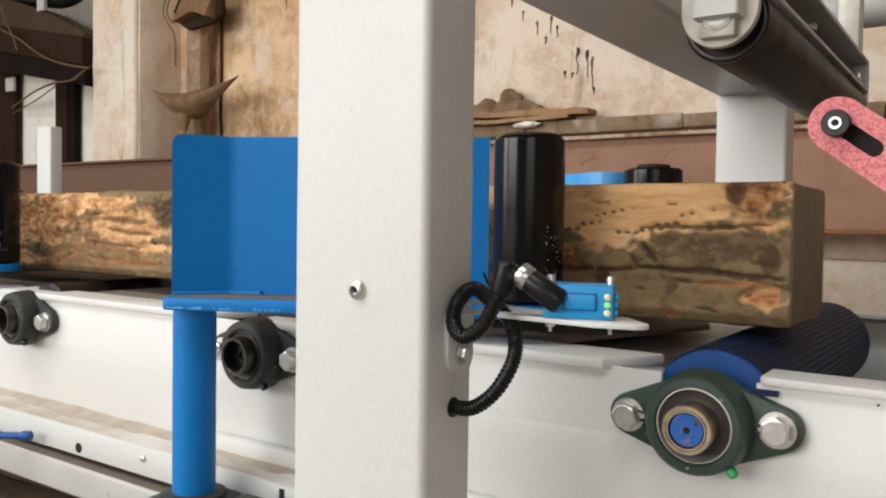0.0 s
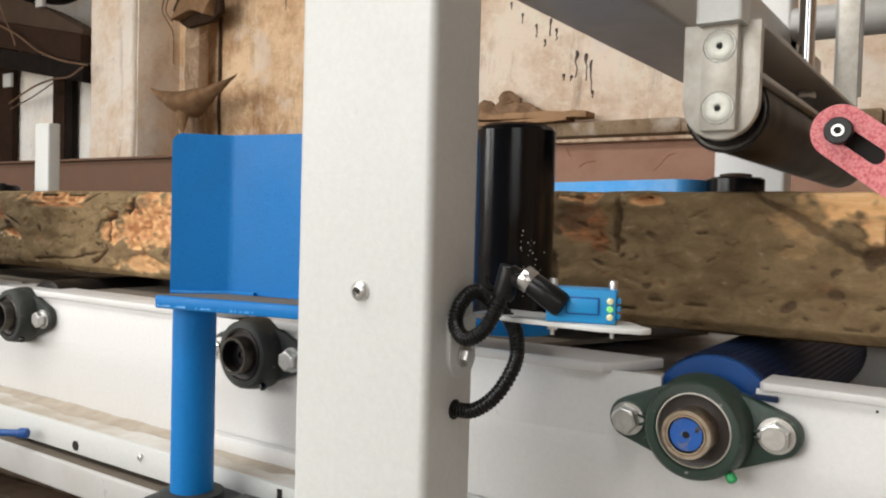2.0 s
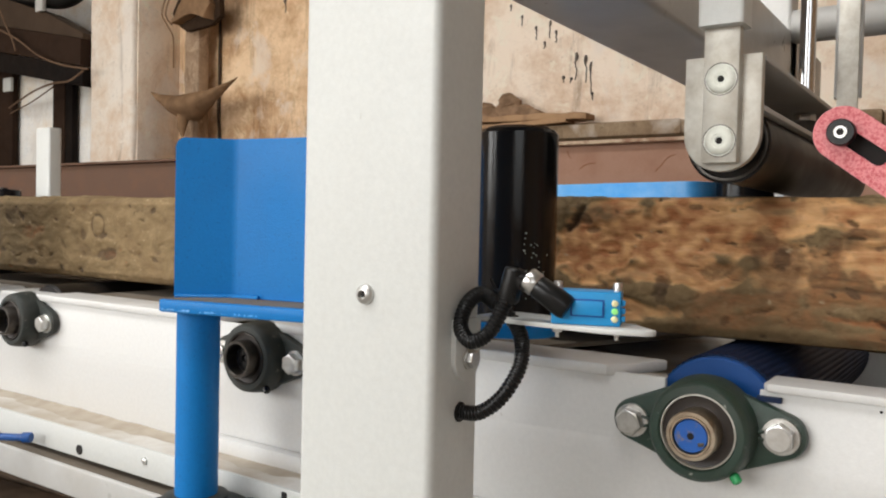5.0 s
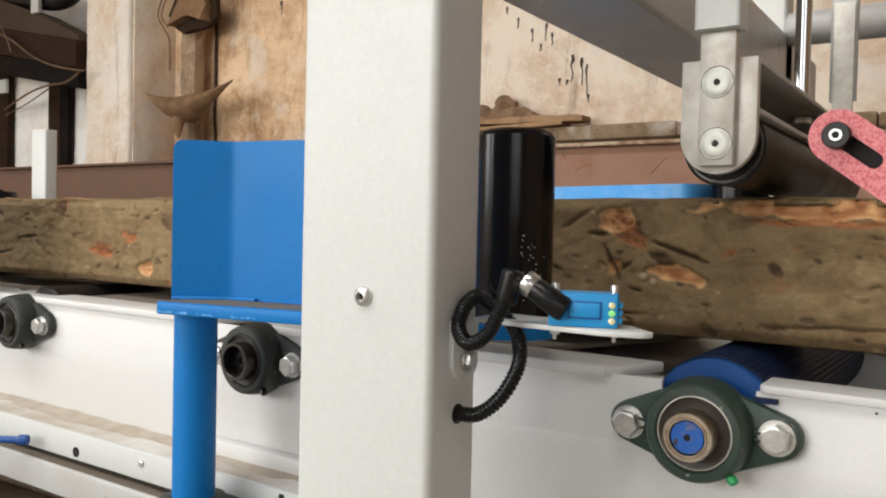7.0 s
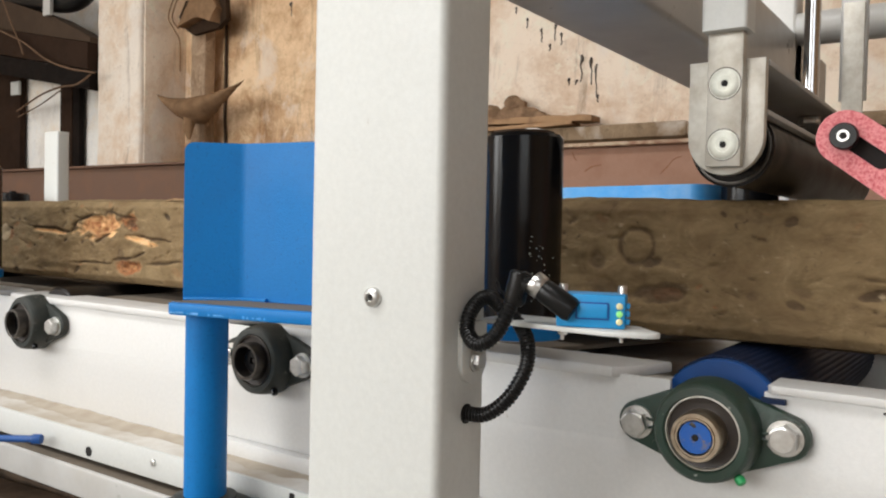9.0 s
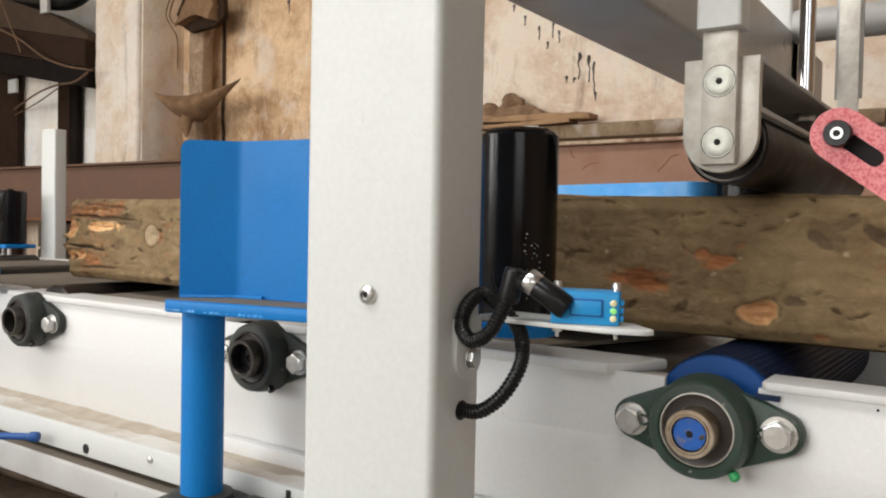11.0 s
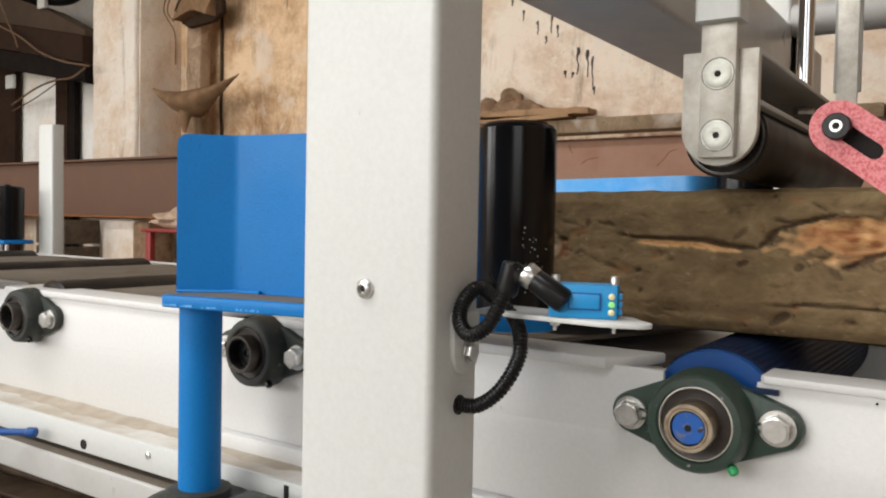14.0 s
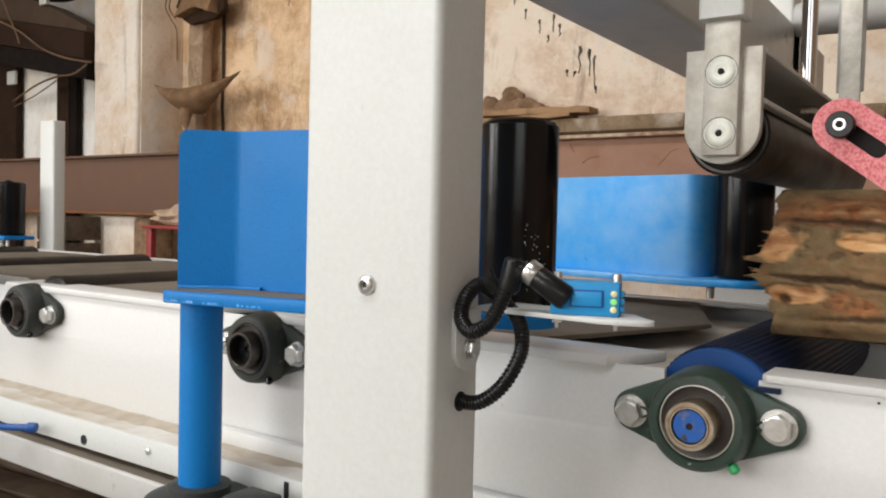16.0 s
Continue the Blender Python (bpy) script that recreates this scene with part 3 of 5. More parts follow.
def corner_pieces():
    bm = box(-5.07, -4.90, 3.30, 3.40, 0, 5.45, 0.01, 2)
    bmesh.ops.subdivide_edges(bm, edges=[e for e in bm.edges if e.calc_length() > 2], cuts=40)
    for v in bm.verts:
        v.co += noise.noise_vector(v.co * 6) * 0.012
    single("stained_post", bm, SOOTED, "brown dirt-streaked post standing against the wall", "post")
    horned_bracket(-4.87, 3.18, 1.835, 0.47, 0.14, "dusty brown horned bracket hanging in the wall corner")
    # broken peaked block, a dark slab for its shaded hollow, wires looped round it
    block = thing("broken_corbel", (-4.87, 3.25, 2.33), "broken dusty brown corbel high in the wall corner", "corbel")
    bm = slab([(-5.09, 2.405), (-4.965, 2.545), (-4.90, 2.62), (-4.70, 2.63), (-4.645, 2.50), (-4.675, 2.39), (-4.84, 2.45)], facing(3.29), 0, 0.12, 0.006)
    bmesh.ops.triangulate(bm, faces=list(bm.faces))
    bmesh.ops.subdivide_edges(bm, edges=list(bm.edges), cuts=3, use_grid_fill=True)
    for v in bm.verts:
        v.co += noise.noise_vector(v.co * 9) * 0.020 + noise.noise_vector(v.co * 28) * 0.008
    part("block", bm, DUST_BROWN, block, smooth=25)
    bm = slab([(-5.16, 2.50), (-5.08, 2.62), (-4.62, 2.64), (-4.60, 2.42), (-4.70, 2.362), (-4.99, 2.345), (-5.06, 2.385)], facing(3.297), 0, 0.05, 0.004)
    part("hollow", bm, SHADE_BROWN, block, "dark slab painted as shade under the corbel")
    for pts in (((-5.06, 2.70), (-5.17, 2.50), (-5.10, 2.38), (-5.03, 2.28), (-5.02, 2.05)), ((-4.98, 2.72), (-5.10, 2.55), (-5.12, 2.46), (-5.05, 2.38))):
        part("wire", tube(spline([(x, 3.16, z) for x, z in pts], 8), 0.006, 8), DUST_BROWN, block, "slack dusty wire")
    rng = random.Random(2)
    line = [Vector((-4.86 + rng.uniform(-0.006, 0.006), 3.47, 1.50 + 0.1 * k)) for k in range(30)]
    single("drain_pipe", tube(line, 0.012, 10), TAN_STEEL, "thin rusty brown pipe down the wall", "pipe")
    frame = thing("steel_platform", (-6.9, 3.3, 1.395), "dark brown steel platform frame beside the pillar", "platform")
    part("post", box(-8.35, -7.835, 3.40, 3.46, 0, 4.0, 0.006), BROWN_BEAM, frame)
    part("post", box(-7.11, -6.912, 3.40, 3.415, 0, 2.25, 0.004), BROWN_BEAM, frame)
    # right strip of the post and the lower beam in near-black steel
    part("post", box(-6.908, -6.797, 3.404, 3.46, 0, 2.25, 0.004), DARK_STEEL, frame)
    part("black_beam", slab([(-5.98, 2.121), (-9.0, 2.69), (-9.0, 2.503), (-5.98, 1.96)], facing(3.18), 0, 0.18, 0.004), DARK_STEEL, frame, "near-black steel beam")
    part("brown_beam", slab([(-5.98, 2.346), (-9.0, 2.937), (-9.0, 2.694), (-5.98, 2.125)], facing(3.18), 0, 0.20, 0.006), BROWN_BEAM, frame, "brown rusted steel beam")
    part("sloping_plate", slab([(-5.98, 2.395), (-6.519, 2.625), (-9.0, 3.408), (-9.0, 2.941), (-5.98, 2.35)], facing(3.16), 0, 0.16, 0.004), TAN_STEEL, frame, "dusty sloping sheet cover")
    part("strut", box(-6.612, -6.502, 2.95, 2.985, 2.634, 4.0, 0.004), GREY, frame, "light grey upright strut")
    bm = tube(spline([(-8.6, 3.08, 2.98), (-7.275, 3.08, 2.891), (-6.44, 3.08, 2.753), (-6.103, 3.08, 2.822)], 8), 0.085, 14)
    single("black_hose", bm, PLASTIC, "thick black hose on top of the platform", "hose")
    for pts, r in (([(-7.318, 2.9, 3.036), (-7.042, 2.9, 2.623), (-6.88, 2.9, 2.407), (-6.833, 2.9, 2.319)], 0.012),
                   ([(-7.218, 2.9, 2.57), (-6.834, 2.9, 2.426), (-6.471, 2.9, 2.243), (-6.129, 2.9, 2.134), (-5.743, 2.9, 2.061)], 0.014),
                   ([(-7.813, 3.36, 1.948), (-7.107, 3.2, 2.026), (-6.341, 2.95, 2.002), (-6.055, 2.93, 1.999), (-5.854, 2.93, 2.063)], 0.014),
                   ([(-7.792, 3.36, 1.891), (-7.29, 3.3, 1.964), (-6.75, 3.2, 2.049)], 0.010)):
        single("slack_cable", tube(spline(pts, 8), r * 0.6, 8), CABLE_BROWN, "slack dusty brown cable on the platform", "cable", group="platform cables")
    bm = box(-7.962, -7.811, 3.37, 3.399, 2.116, 2.249, 0.006)
    single("junction_box", bm, WHITE, "small white switch box on the platform post", "switch")
    # stool with a sack, and low clutter past the conveyor
    stool = thing("red_stool", (-3.92, 2.5, 0.0), "worn red steel stool with a pale sack on it", "stool")
    for x, y in ((-4.20, 2.36), (-3.62, 2.36), (-4.20, 2.64), (-3.62, 2.64)):
        part("leg", box(x - 0.025, x + 0.025, y - 0.02, y + 0.02, 0, 0.785, 0.004), STOOL_RED, stool)
    part("seat", box(-4.25, -3.57, 2.32, 2.68, 0.785, 0.805, 0.006), STOOL_RED, stool)
    bm = bmesh.new()
    bmesh.ops.create_icosphere(bm, subdivisions=4, radius=1)
    for v in bm.verts:
        v.co = Vector((v.co.x * 0.30, v.co.y * 0.15, v.co.z * 0.07)) * (1 + 0.4 * noise.noise(v.co * 2.3)) + Vector((-3.97, 2.48, 0.865))
        v.co.z = max(v.co.z, 0.806)
    single("pale_sack", bm, SACK, "crumpled pale sack lying on the red stool", "sack")
    for x, y, w, hgt, mat in ((-5.60, 3.15, 0.25, 0.855, PILLAR_PLASTER), (-5.20, 3.1, 0.10, 0.84, RUBBLE)):
        bm = box(x - w, x + w, y - 0.12, y + 0.12, 0, hgt, 0.03, 3)
        single("masonry_block", bm, mat, "rough masonry block standing by the wall", "block", group="blocks by the wall")


    # crate is made up; its dark slats fill in for the dark recess
    crate = thing("recess_crate", (-5.95, 2.8, 0), "made-up dark brown wooden crate standing for the dark recess under the girder", "crate")
    for z in (0.02, 0.23, 0.44, 0.65):
        part("slat", box(-6.17, -5.77, 2.70, 2.72, z, z + 0.19, 0.006), FLOOR_WOOD, crate)
        part("slat", box(-5.77, -5.75, 2.70, 3.00, z, z + 0.19, 0.006), FLOOR_WOOD, crate)
    for x in (-6.14, -5.80):
        part("corner_post", box(x - 0.03, x + 0.03, 2.721, 2.77, 0, 0.85, 0.004), DARK_STEEL, crate)
    bm = bmesh.new()
    bmesh.ops.create_icosphere(bm, subdivisions=3, radius=1)
    for v in bm.verts:
        v.co = Vector((v.co.x * 0.085, v.co.y * 0.04, v.co.z * 0.020)) * (1 + 0.3 * noise.noise(v.co * 2)) + Vector((-2.04, 3.335, 1.458))
    single("white_chip", bm, LIT_WHITE, "small white oval lump on the wall ledge", "plaster")


def floor_boards():
    rng = random.Random(6)
    for k in range(7):
        x, y = -2.2 + rng.uniform(-0.2, 0.3), -0.15 + 0.13 * k
        m = Matrix.Translation((x, y, 0.02)) @ pose(0, 0, 0, 0, 0, rng.uniform(-9, 9))
        bm = box(-1.3, 1.3, -0.055, 0.055, -0.019, 0.015, 0.004, m=m)
        single("floor_board", bm, FLOOR_WOOD, "brown offcut board lying on the floor", "board", group="offcut boards under the conveyor")


# ---- conveyor ----
AXLES = (0.0, -0.625, -1.245, -1.87, -2.49, -3.12, -3.74, -4.36, 0.63, 1.25, 1.88, 2.50, 3.12, 3.75, 4.37)
ZAX, RDRUM = 0.700, 0.066


def conveyor():
    c = thing("roller_conveyor", (-1.0, 0.36, 0), "white-painted steel roller conveyor frame with dusty deck plates", "conveyor")
    # near side plate with notches for the axles
    notches = [(-0.090, 0.046), (-0.735, -0.640), (-1.42, -1.356), (-1.98, -1.88), (-2.60, -2.50)]
    ends = 4.8
    outline = [(ends, 0.5495), (ends, 0.7395)]
    for a, b in ((-0.046, 0.046), (-0.672, -0.600), (-1.98, -1.88), (-2.60, -2.50)):
        outline += [(b, 0.7395), (b, 0.672), (a, 0.672), (a, 0.7395)]
    outline += [(-5.6, 0.7395), (-5.6, 0.5495)]
    part("side_plate", slab(outline, facing(0.006), 0, 0.006, 0.0008), PLATE, c)
    edges = [ends] + [v for a, b in notches for v in (b, a)] + [-5.6]
    for right, left in zip(edges[::2], edges[1::2]):
        corner = 0.018 if right < 0.5 else 0.004
        back = 0.048 if right > 0.5 else 0.068
        pts = [(left + 0.004, back), (left + 0.004, -0.002), (left + 0.008, -0.006), (right - corner, -0.006), (right, -0.006 + corner * 0.8), (right + (0.022 if right < 0.5 else 0), back)]
        part("top_flange", slab(pts, Matrix.Identity(4), 0.7350 if right < 0.5 else 0.7395, 0.7475, 0.0028 if right < 0.5 else 0.0012), PLATE, c)
    # dusty deck sheets between the rollers
    for x1, x0 in ((-0.10, -0.555), (-0.695, -1.175), (-1.315, -1.80), (-1.94, -2.42), (-2.56, -3.05), (-3.19, -3.67), (-3.81, -4.29), (-4.43, -5.6)):
        pts = [(x0, 0.072), (x1 - 0.13, 0.072), (x1 - 0.006, 0.37), (x1 - 0.125, 0.69), (x0, 0.69)]
        if x1 < -0.2:
            pts = [(x0, 0.072), (x1, 0.072), (x1, 0.69), (x0, 0.69)]
        part("deck_plate", slab(pts, Matrix.Identity(4), 0.7395, 0.7460, 0.001), DUSTY, c, "dust-covered steel deck plate")
    part("flange_slot", box(0.0445, 0.0665, -0.0062, 0.0005, 0.7300, 0.7349), DRUM, c, "narrow slot showing the blue drum")
    part("far_side_plate", box(-5.6, 4.8, 0.722, 0.728, 0.50, 0.7395, 0.001), PLATE, c)
    part("far_flange", box(-5.6, 4.8, 0.692, 0.735, 0.7395, 0.7475, 0.001), PLATE, c)
    part("apron_plate", box(-0.50, -0.071, 0.012, 0.69, 0.712, 0.716, 0.001), LEDGE_DUST, c, "dusty pale apron plate before the drive roller")
    # tray coloured dark to stand in for the shade below the rollers
    part("under_tray", box(-5.6, 4.8, 0.01, 0.72, 0.575, 0.580), SHADE_BROWN, c, "steel tray under the rollers, painted dark for shade")
    # lower ledge: dusty shelf, its lip, and the beam below
    part("shelf", box(-5.6, 4.8, -0.068, 0.72, 0.5425, 0.5490, 0.001), LEDGE_DUST, c, "white shelf under brown sawdust")
    part("shelf_lip", box(-5.6, 4.8, -0.074, -0.068, 0.506, 0.5495, 0.0015), WHITE, c)
    part("weld_strip", box(-0.75, 4.8, -0.020, -0.0005, 0.5495, 0.572, 0.003), PLATE, c)
    part("lower_beam", box(-5.6, 4.8, -0.090, 0.03, 0.447, 0.4955, 0.004, 3), GREY, c)
    # dusty dark strip paints the shadow band below the shelf lip
    part("beam_shadow_strip", box(-5.6, 4.8, -0.0855, 0.028, 0.4956, 0.4970), DUSTY, c, "brown dusty strip on the lower beam, painted as the shadow band")
    for x in (-5.3, -3.6, -1.55, 0.70, 2.6, 4.6):
        part("leg", box(x - 0.04, x + 0.04, -0.04, 0.03, 0, 0.4465, 0.004), WHITE, c)
        part("leg", box(x - 0.04, x + 0.04, 0.64, 0.72, 0, 0.5425, 0.004), WHITE, c)
    part("drilled_hole", lathe([(0.008, 0), (0.008, 0.0012)], (-0.968, -0.074, 0.519), (0, -1, 0), 16), HOLE, c)
    bm = lathe([(0.0055, 0), (0.005, 0.003), (0.003, 0.004)], (-0.799, -0.074, 0.532), (0, -1, 0), 12)
    part("rivet", bm, ZINC, c)
    part("slot", box(-0.515, -0.507, -0.0755, -0.073, 0.508, 0.545), HOLE, c)
    for x in (0.149,):
        part("rivet", lathe([(0.0013, 0), (0.0012, 0.001)], (x, 0.0, 0.7335), (0, -1, 0), 10), HOLE, c)


def sawdust():
    """Low irregular drift of sawdust lying along the foot of the side plate."""
    bm = bmesh.new()
    rows = []
    n = 900
    for i in range(n + 1):
        x = -5.5 + 5.2 * i / n
        hgt = 0.002 + 0.004 * max(0, 0.5 + 0.9 * noise.noise(Vector((x * 2.1, 0, 4)))) + 0.002 * noise.noise(Vector((x * 17, 0, 0)))
        wide = max(0.004, 0.032 + 0.018 * noise.noise(Vector((x * 2.6, 2, 1))) + 0.012 * noise.noise(Vector((x * 9, 3, 0))) + 0.011 * noise.noise(Vector((x * 31, 1, 0))))
        rows.append([bm.verts.new((x, -0.0006 - wide * f, 0.5491 + max(0.0006, hgt) * (1 - f) ** 1.5)) for f in (0, 0.25, 0.5, 0.75, 1)])
    for p, q in zip(rows, rows[1:]):
        for k in range(4):
            bm.faces.new((p[k], p[k + 1], q[k + 1], q[k]))
    single("sawdust_drift", bm, SAWDUST, "brown sawdust drift along the conveyor shelf", "sawdust", "stuff")


def rollers():
    made = []
    for k, x in enumerate(AXLES):
        if k == 0:
            d = thing("drive_roller", (x, 0.36, ZAX), "dark blue ribbed drive roller with a blue shaft end", "roller")
            bm = bmesh.new()
            n, length = 60, 12
            grid = []
            for j in range(length + 1):
                y = 0.032 + 0.63 * j / length
                ring = []
                for i in range(n * 4):
                    a = 2 * math.pi * i / (n * 4) + 0.30 * (y - 0.03)
                    r = RDRUM - (0.0013 if i % 4 in (2, 3) else 0)
                    ring.append(bm.verts.new((x + r * math.sin(a), y, ZAX + r * math.cos(a))))
                grid.append(ring)
            for a, b in zip(grid, grid[1:]):
                for i in range(n * 4):
                    bm.faces.new((a[i], a[(i + 1) % (n * 4)], b[(i + 1) % (n * 4)], b[i]))
            bm.faces.new(grid[0][::-1])
            bm.faces.new(grid[-1])
            bmesh.ops.recalc_face_normals(bm, faces=list(bm.faces))
            part("ribbed_shell", bm, DRUM, d, smooth=20)
            part("end_disc", lathe([(0.0630, 0), (0.0630, 0.010), (0.0618, 0.0115)], (x, 0.0305, ZAX), (0, -1, 0), 64), DRUM_BLUE, d, "blue painted end disc")
            bm = lathe([(0.0156, 0), (0.0156, 0.0815), (0.0150, 0.0825), (0.0032, 0.0825), (0.0030, 0.075)], (x, 0.02, ZAX), (0, -1, 0), 32)
            part("shaft", bm, SHAFT_BLUE, d, "worn blue shaft end")
            bm = lathe([(0.0032, 0), (0.0032, 0.0008)], (x, -0.0624, ZAX), (0, -1, 0), 16)
            part("centre_hole", bm, HOLE, d)
            bm = box(x + 0.007, x + 0.0105, -0.0628, -0.0620, ZAX + 0.005, ZAX + 0.011, 0.0003)
            part("paint_chip", bm, COLLAR, d, "chipped bare patch on the shaft end")
        else:
            d = thing("idle_roller", (x, 0.36, ZAX), "scuffed black steel conveyor roller between deck plates", "roller", "idle rollers of the conveyor")
            part("shell", lathe([(0.058, 0), (0.062, 0.004), (0.062, 0.636), (0.058, 0.64)], (x, 0.03, ZAX), (0, 1, 0), 40), DARKROLL, d)
            part("shaft", lathe([(0.0175, 0), (0.0175, 0.060), (0.016, 0.062), (0.005, 0.062), (0.004, 0.055)], (x, 0.02, ZAX), (0, -1, 0), 28), BLACK, d)
        made.append(d)
    return made


def bearing(x, dull):
    mat = GREEN_DULL if dull else GREEN
    b = thing("flange_bearing", (x, 0, ZAX), "blackish green cast-iron flange bearing, greasy" if dull else "dark green cast-iron flange bearing with chipped paint", "bearing", "flange bearings on the side plate")
    # oval flange: two lugs joined to the round middle
    lug, mid, e = 0.0215, 0.047, 0.072
    turn = math.degrees(math.acos((mid - lug) / e))
    outline = arc(0, 0, mid, turn, 180 - turn, 16) + arc(-e, 0, lug, 180 - turn, 180 + turn, 14) + arc(0, 0, mid, 180 + turn, 360 - turn, 16) + arc(e, 0, lug, -turn, turn, 14)
    lean = radians(0 if dull else 2.2)
    dx, dz = (0, 0) if dull else (-0.0022, -0.0022)
    outline = [(x + dx + u * math.cos(lean) - w * math.sin(lean), ZAX + dz + u * math.sin(lean) + w * math.cos(lean)) for u, w in outline]
    bm = slab(outline, facing(-0.0005), 0, 0.0125, 0.0022)
    part("flange", bm, mat, b)
    bm = lathe([(0.0510, 0.0), (0.0505, 0.014), (0.0490, 0.026), (0.0470, 0.0345), (0.0440, 0.0372), (0.0375, 0.0378), (0.0360, 0.0362), (0.0352, 0.030)], (x + dx * 0.6, -0.004, ZAX + dz * 0.6), (0, -1, 0), 48)
    part("housing", bm, mat, b)
    for s in (-1, 1):
        for w in (-1, 1):
            m = Matrix.Translation((x + dx, 0, ZAX + dz)) @ pose(0, 0, 0, 0, s * 14 * w - math.degrees(lean), 0)
            bm = box(0.042 * s if s > 0 else -0.066, 0.066 if s > 0 else -0.042, -0.017, -0.010, 0.010 * w - 0.002, 0.010 * w + 0.002, 0.0015, m=m)
            part("rib", bm, mat, b)
        bm = hex_bolt(bmesh.new(), (x + s * e + (-0.001 if dull else -0.0028), -0.0130, ZAX - 0.002 + (0 if dull else s * 0.0032)), (0, -1, 0), 0.0140, 0.0155, 8 + 20 * s)
        part("bolt", bm, ZINC, b, "zinc-plated hexagon bolt with washer")
    bm = lathe([(0.0380, 0.02), (0.0357, 0.0380), (0.0344, 0.0386), (0.0340, 0.034)], (x, -0.004, ZAX), (0, -1, 0), 48, cap=False)
    part("outer_ring", bm, STEEL if not dull else COLLAR, b, "thin bright bearing ring" if not dull else "")
    bm = lathe([(0.0342, 0), (0.0342, 0.0345), (0.030, 0.0332), (0.0235, 0.034)], (x, -0.004, ZAX), (0, -1, 0), 48)
    part("seal", bm, SEAL, b)
    prof = [(0.0232, 0), (0.0232, 0.050), (0.0225, 0.0515), (0.0196, 0.0515), (0.0192, 0.0505), (0.0186, 0.0505), (0.0182, 0.0522), (0.0168, 0.0522), (0.0162, 0.045)] if not dull else [(0.0262, 0), (0.0262, 0.043), (0.0252, 0.0445), (0.0220, 0.0445), (0.0208, 0.043), (0.0198, 0.022)]
    part("inner_ring", lathe(prof, (x, -0.012, ZAX), (0, -1, 0), 48), BRONZE if not dull else COLLAR, b, "bronze-coloured inner ring" if not dull else "")
    way = Vector((0.62, -0.25, -0.74))
    bm = lathe([(0.0030, 0), (0.0030, 0.003), (0.0050, 0.005), (0.0048, 0.011), (0.0025, 0.0125)], Vector((x, -0.018, ZAX)) + way.normalized() * 0.0475, way, 12)
    part("grease_cap", bm, PLUG_GREEN if not dull else BLACK, b, "green plastic grease cap" if not dull else "")


# ---- gantry ----
def gantry():
    g = thing("gantry_frame", (-0.21, 0.35, 0), "light grey painted steel gantry over the conveyor", "gantry")
    for name, y0 in (("near_post", -0.28), ("far_post", 0.95)):
        bm = slab(rounded(-0.2885 if y0 < 0 else -0.273, -0.142 if y0 < 0 else -0.130, y0, y0 + 0.0725, 0.0078, 6), Matrix.Identity(4), 0, 2.2)
        # far post takes the lighter PLATE white to paint its warmer, brighter light
        part(name, bm, WHITE if y0 < 0 else PLATE, g)
    part("cross_beam", slab(rounded(-0.273, -0.130, 1.165, 1.305, 0.008, 5), facing(1.3), 0.0, 1.513, 0.0), GREY, g, "grey steel cross beam")
    part("base_foot", box(-0.33, -0.10, -0.32, -0.17, 0, 0.012, 0.002), WHITE, g)
    part("base_foot", box(-0.32, -0.08, 0.91, 1.06, 0, 0.012, 0.002), WHITE, g)
    bm = lathe([(0.0088, 0), (0.0088, 0.0014), (0.0082, 0.0032), (0.0062, 0.0052), (0.0040, 0.0058), (0.0036, 0.0035)], (-0.2120, -0.2800, 0.8305), (0, -1, 0), 32)
    screw = part("button_screw", bm, ZINC, g, "zinc button-head socket screw")
    part("socket", slab(hexagon(0.0030), axis_frame((-0.2120, -0.2832, 0.8305), (0, -1, 0)), 0, 0.0008), HOLE, screw)
    bm = lathe([(0.0085, 0), (0.0085, 0.0015)], (-0.1425, -0.238, 0.733), (1, 0, 0), 20)
    part("cable_hole", bm, HOLE, g)
    # rounded lug plate with its bolt on the inner side of the near post
    m = Matrix.Translation((-0.1425, 0, 0)) @ Matrix(((0, 0, 1, 0), (1, 0, 0, 0), (0, 1, 0, 0), (0, 0, 0, 1)))
    pts = arc(-0.2335, 0.7785, 0.0195, 180, 360, 14) + [(-0.2140, 0.812), (-0.2530, 0.812)]
    lug = part("lug_plate", slab(pts, m, 0, 0.005, 0.0006), WHITE, g)
    part("bolt", hex_bolt(bmesh.new(), (-0.1372, -0.2325, 0.778), (1, 0, 0), 0.0078, 0.007), ZINC, lug)
    # guide tubes that the pressing roller slides in, and the tie above
    for y, x0 in ((-0.034, -0.0145), (0.765, -0.018)):
        bm = slab(rounded(x0, x0 + (0.0425 if y < 0 else 0.044), y, y + (0.034 if y < 0 else 0.014), 0.004, 4), Matrix.Identity(4), 1.0848 if y < 0 else 1.13, 1.75, 0)
        part("guide_tube", bm, WHITE if y < 0 else GREY, g, "square guide tube")
    part("tie_tube", tube([Vector((-0.13, 0.98, 1.315)), Vector((0.9, 0.98, 1.315))], 0.034, 24), GREY, g)
    part("top_beam", box(-0.14, 0.9, -0.03, 0.03, 1.66, 1.74, 0.004), GREY, g)
    part("top_beam", box(-0.14, 0.9, 0.75, 0.81, 1.66, 1.74, 0.004), GREY, g)
    part("right_post", slab(rounded(0.84, 0.90, 0.93, 0.99, 0.006, 4), Matrix.Identity(4), 0, 1.74), GREY, g)
    part("right_post", slab(rounded(0.84, 0.90, -0.26, -0.20, 0.006, 4), Matrix.Identity(4), 0, 1.74), GREY, g)


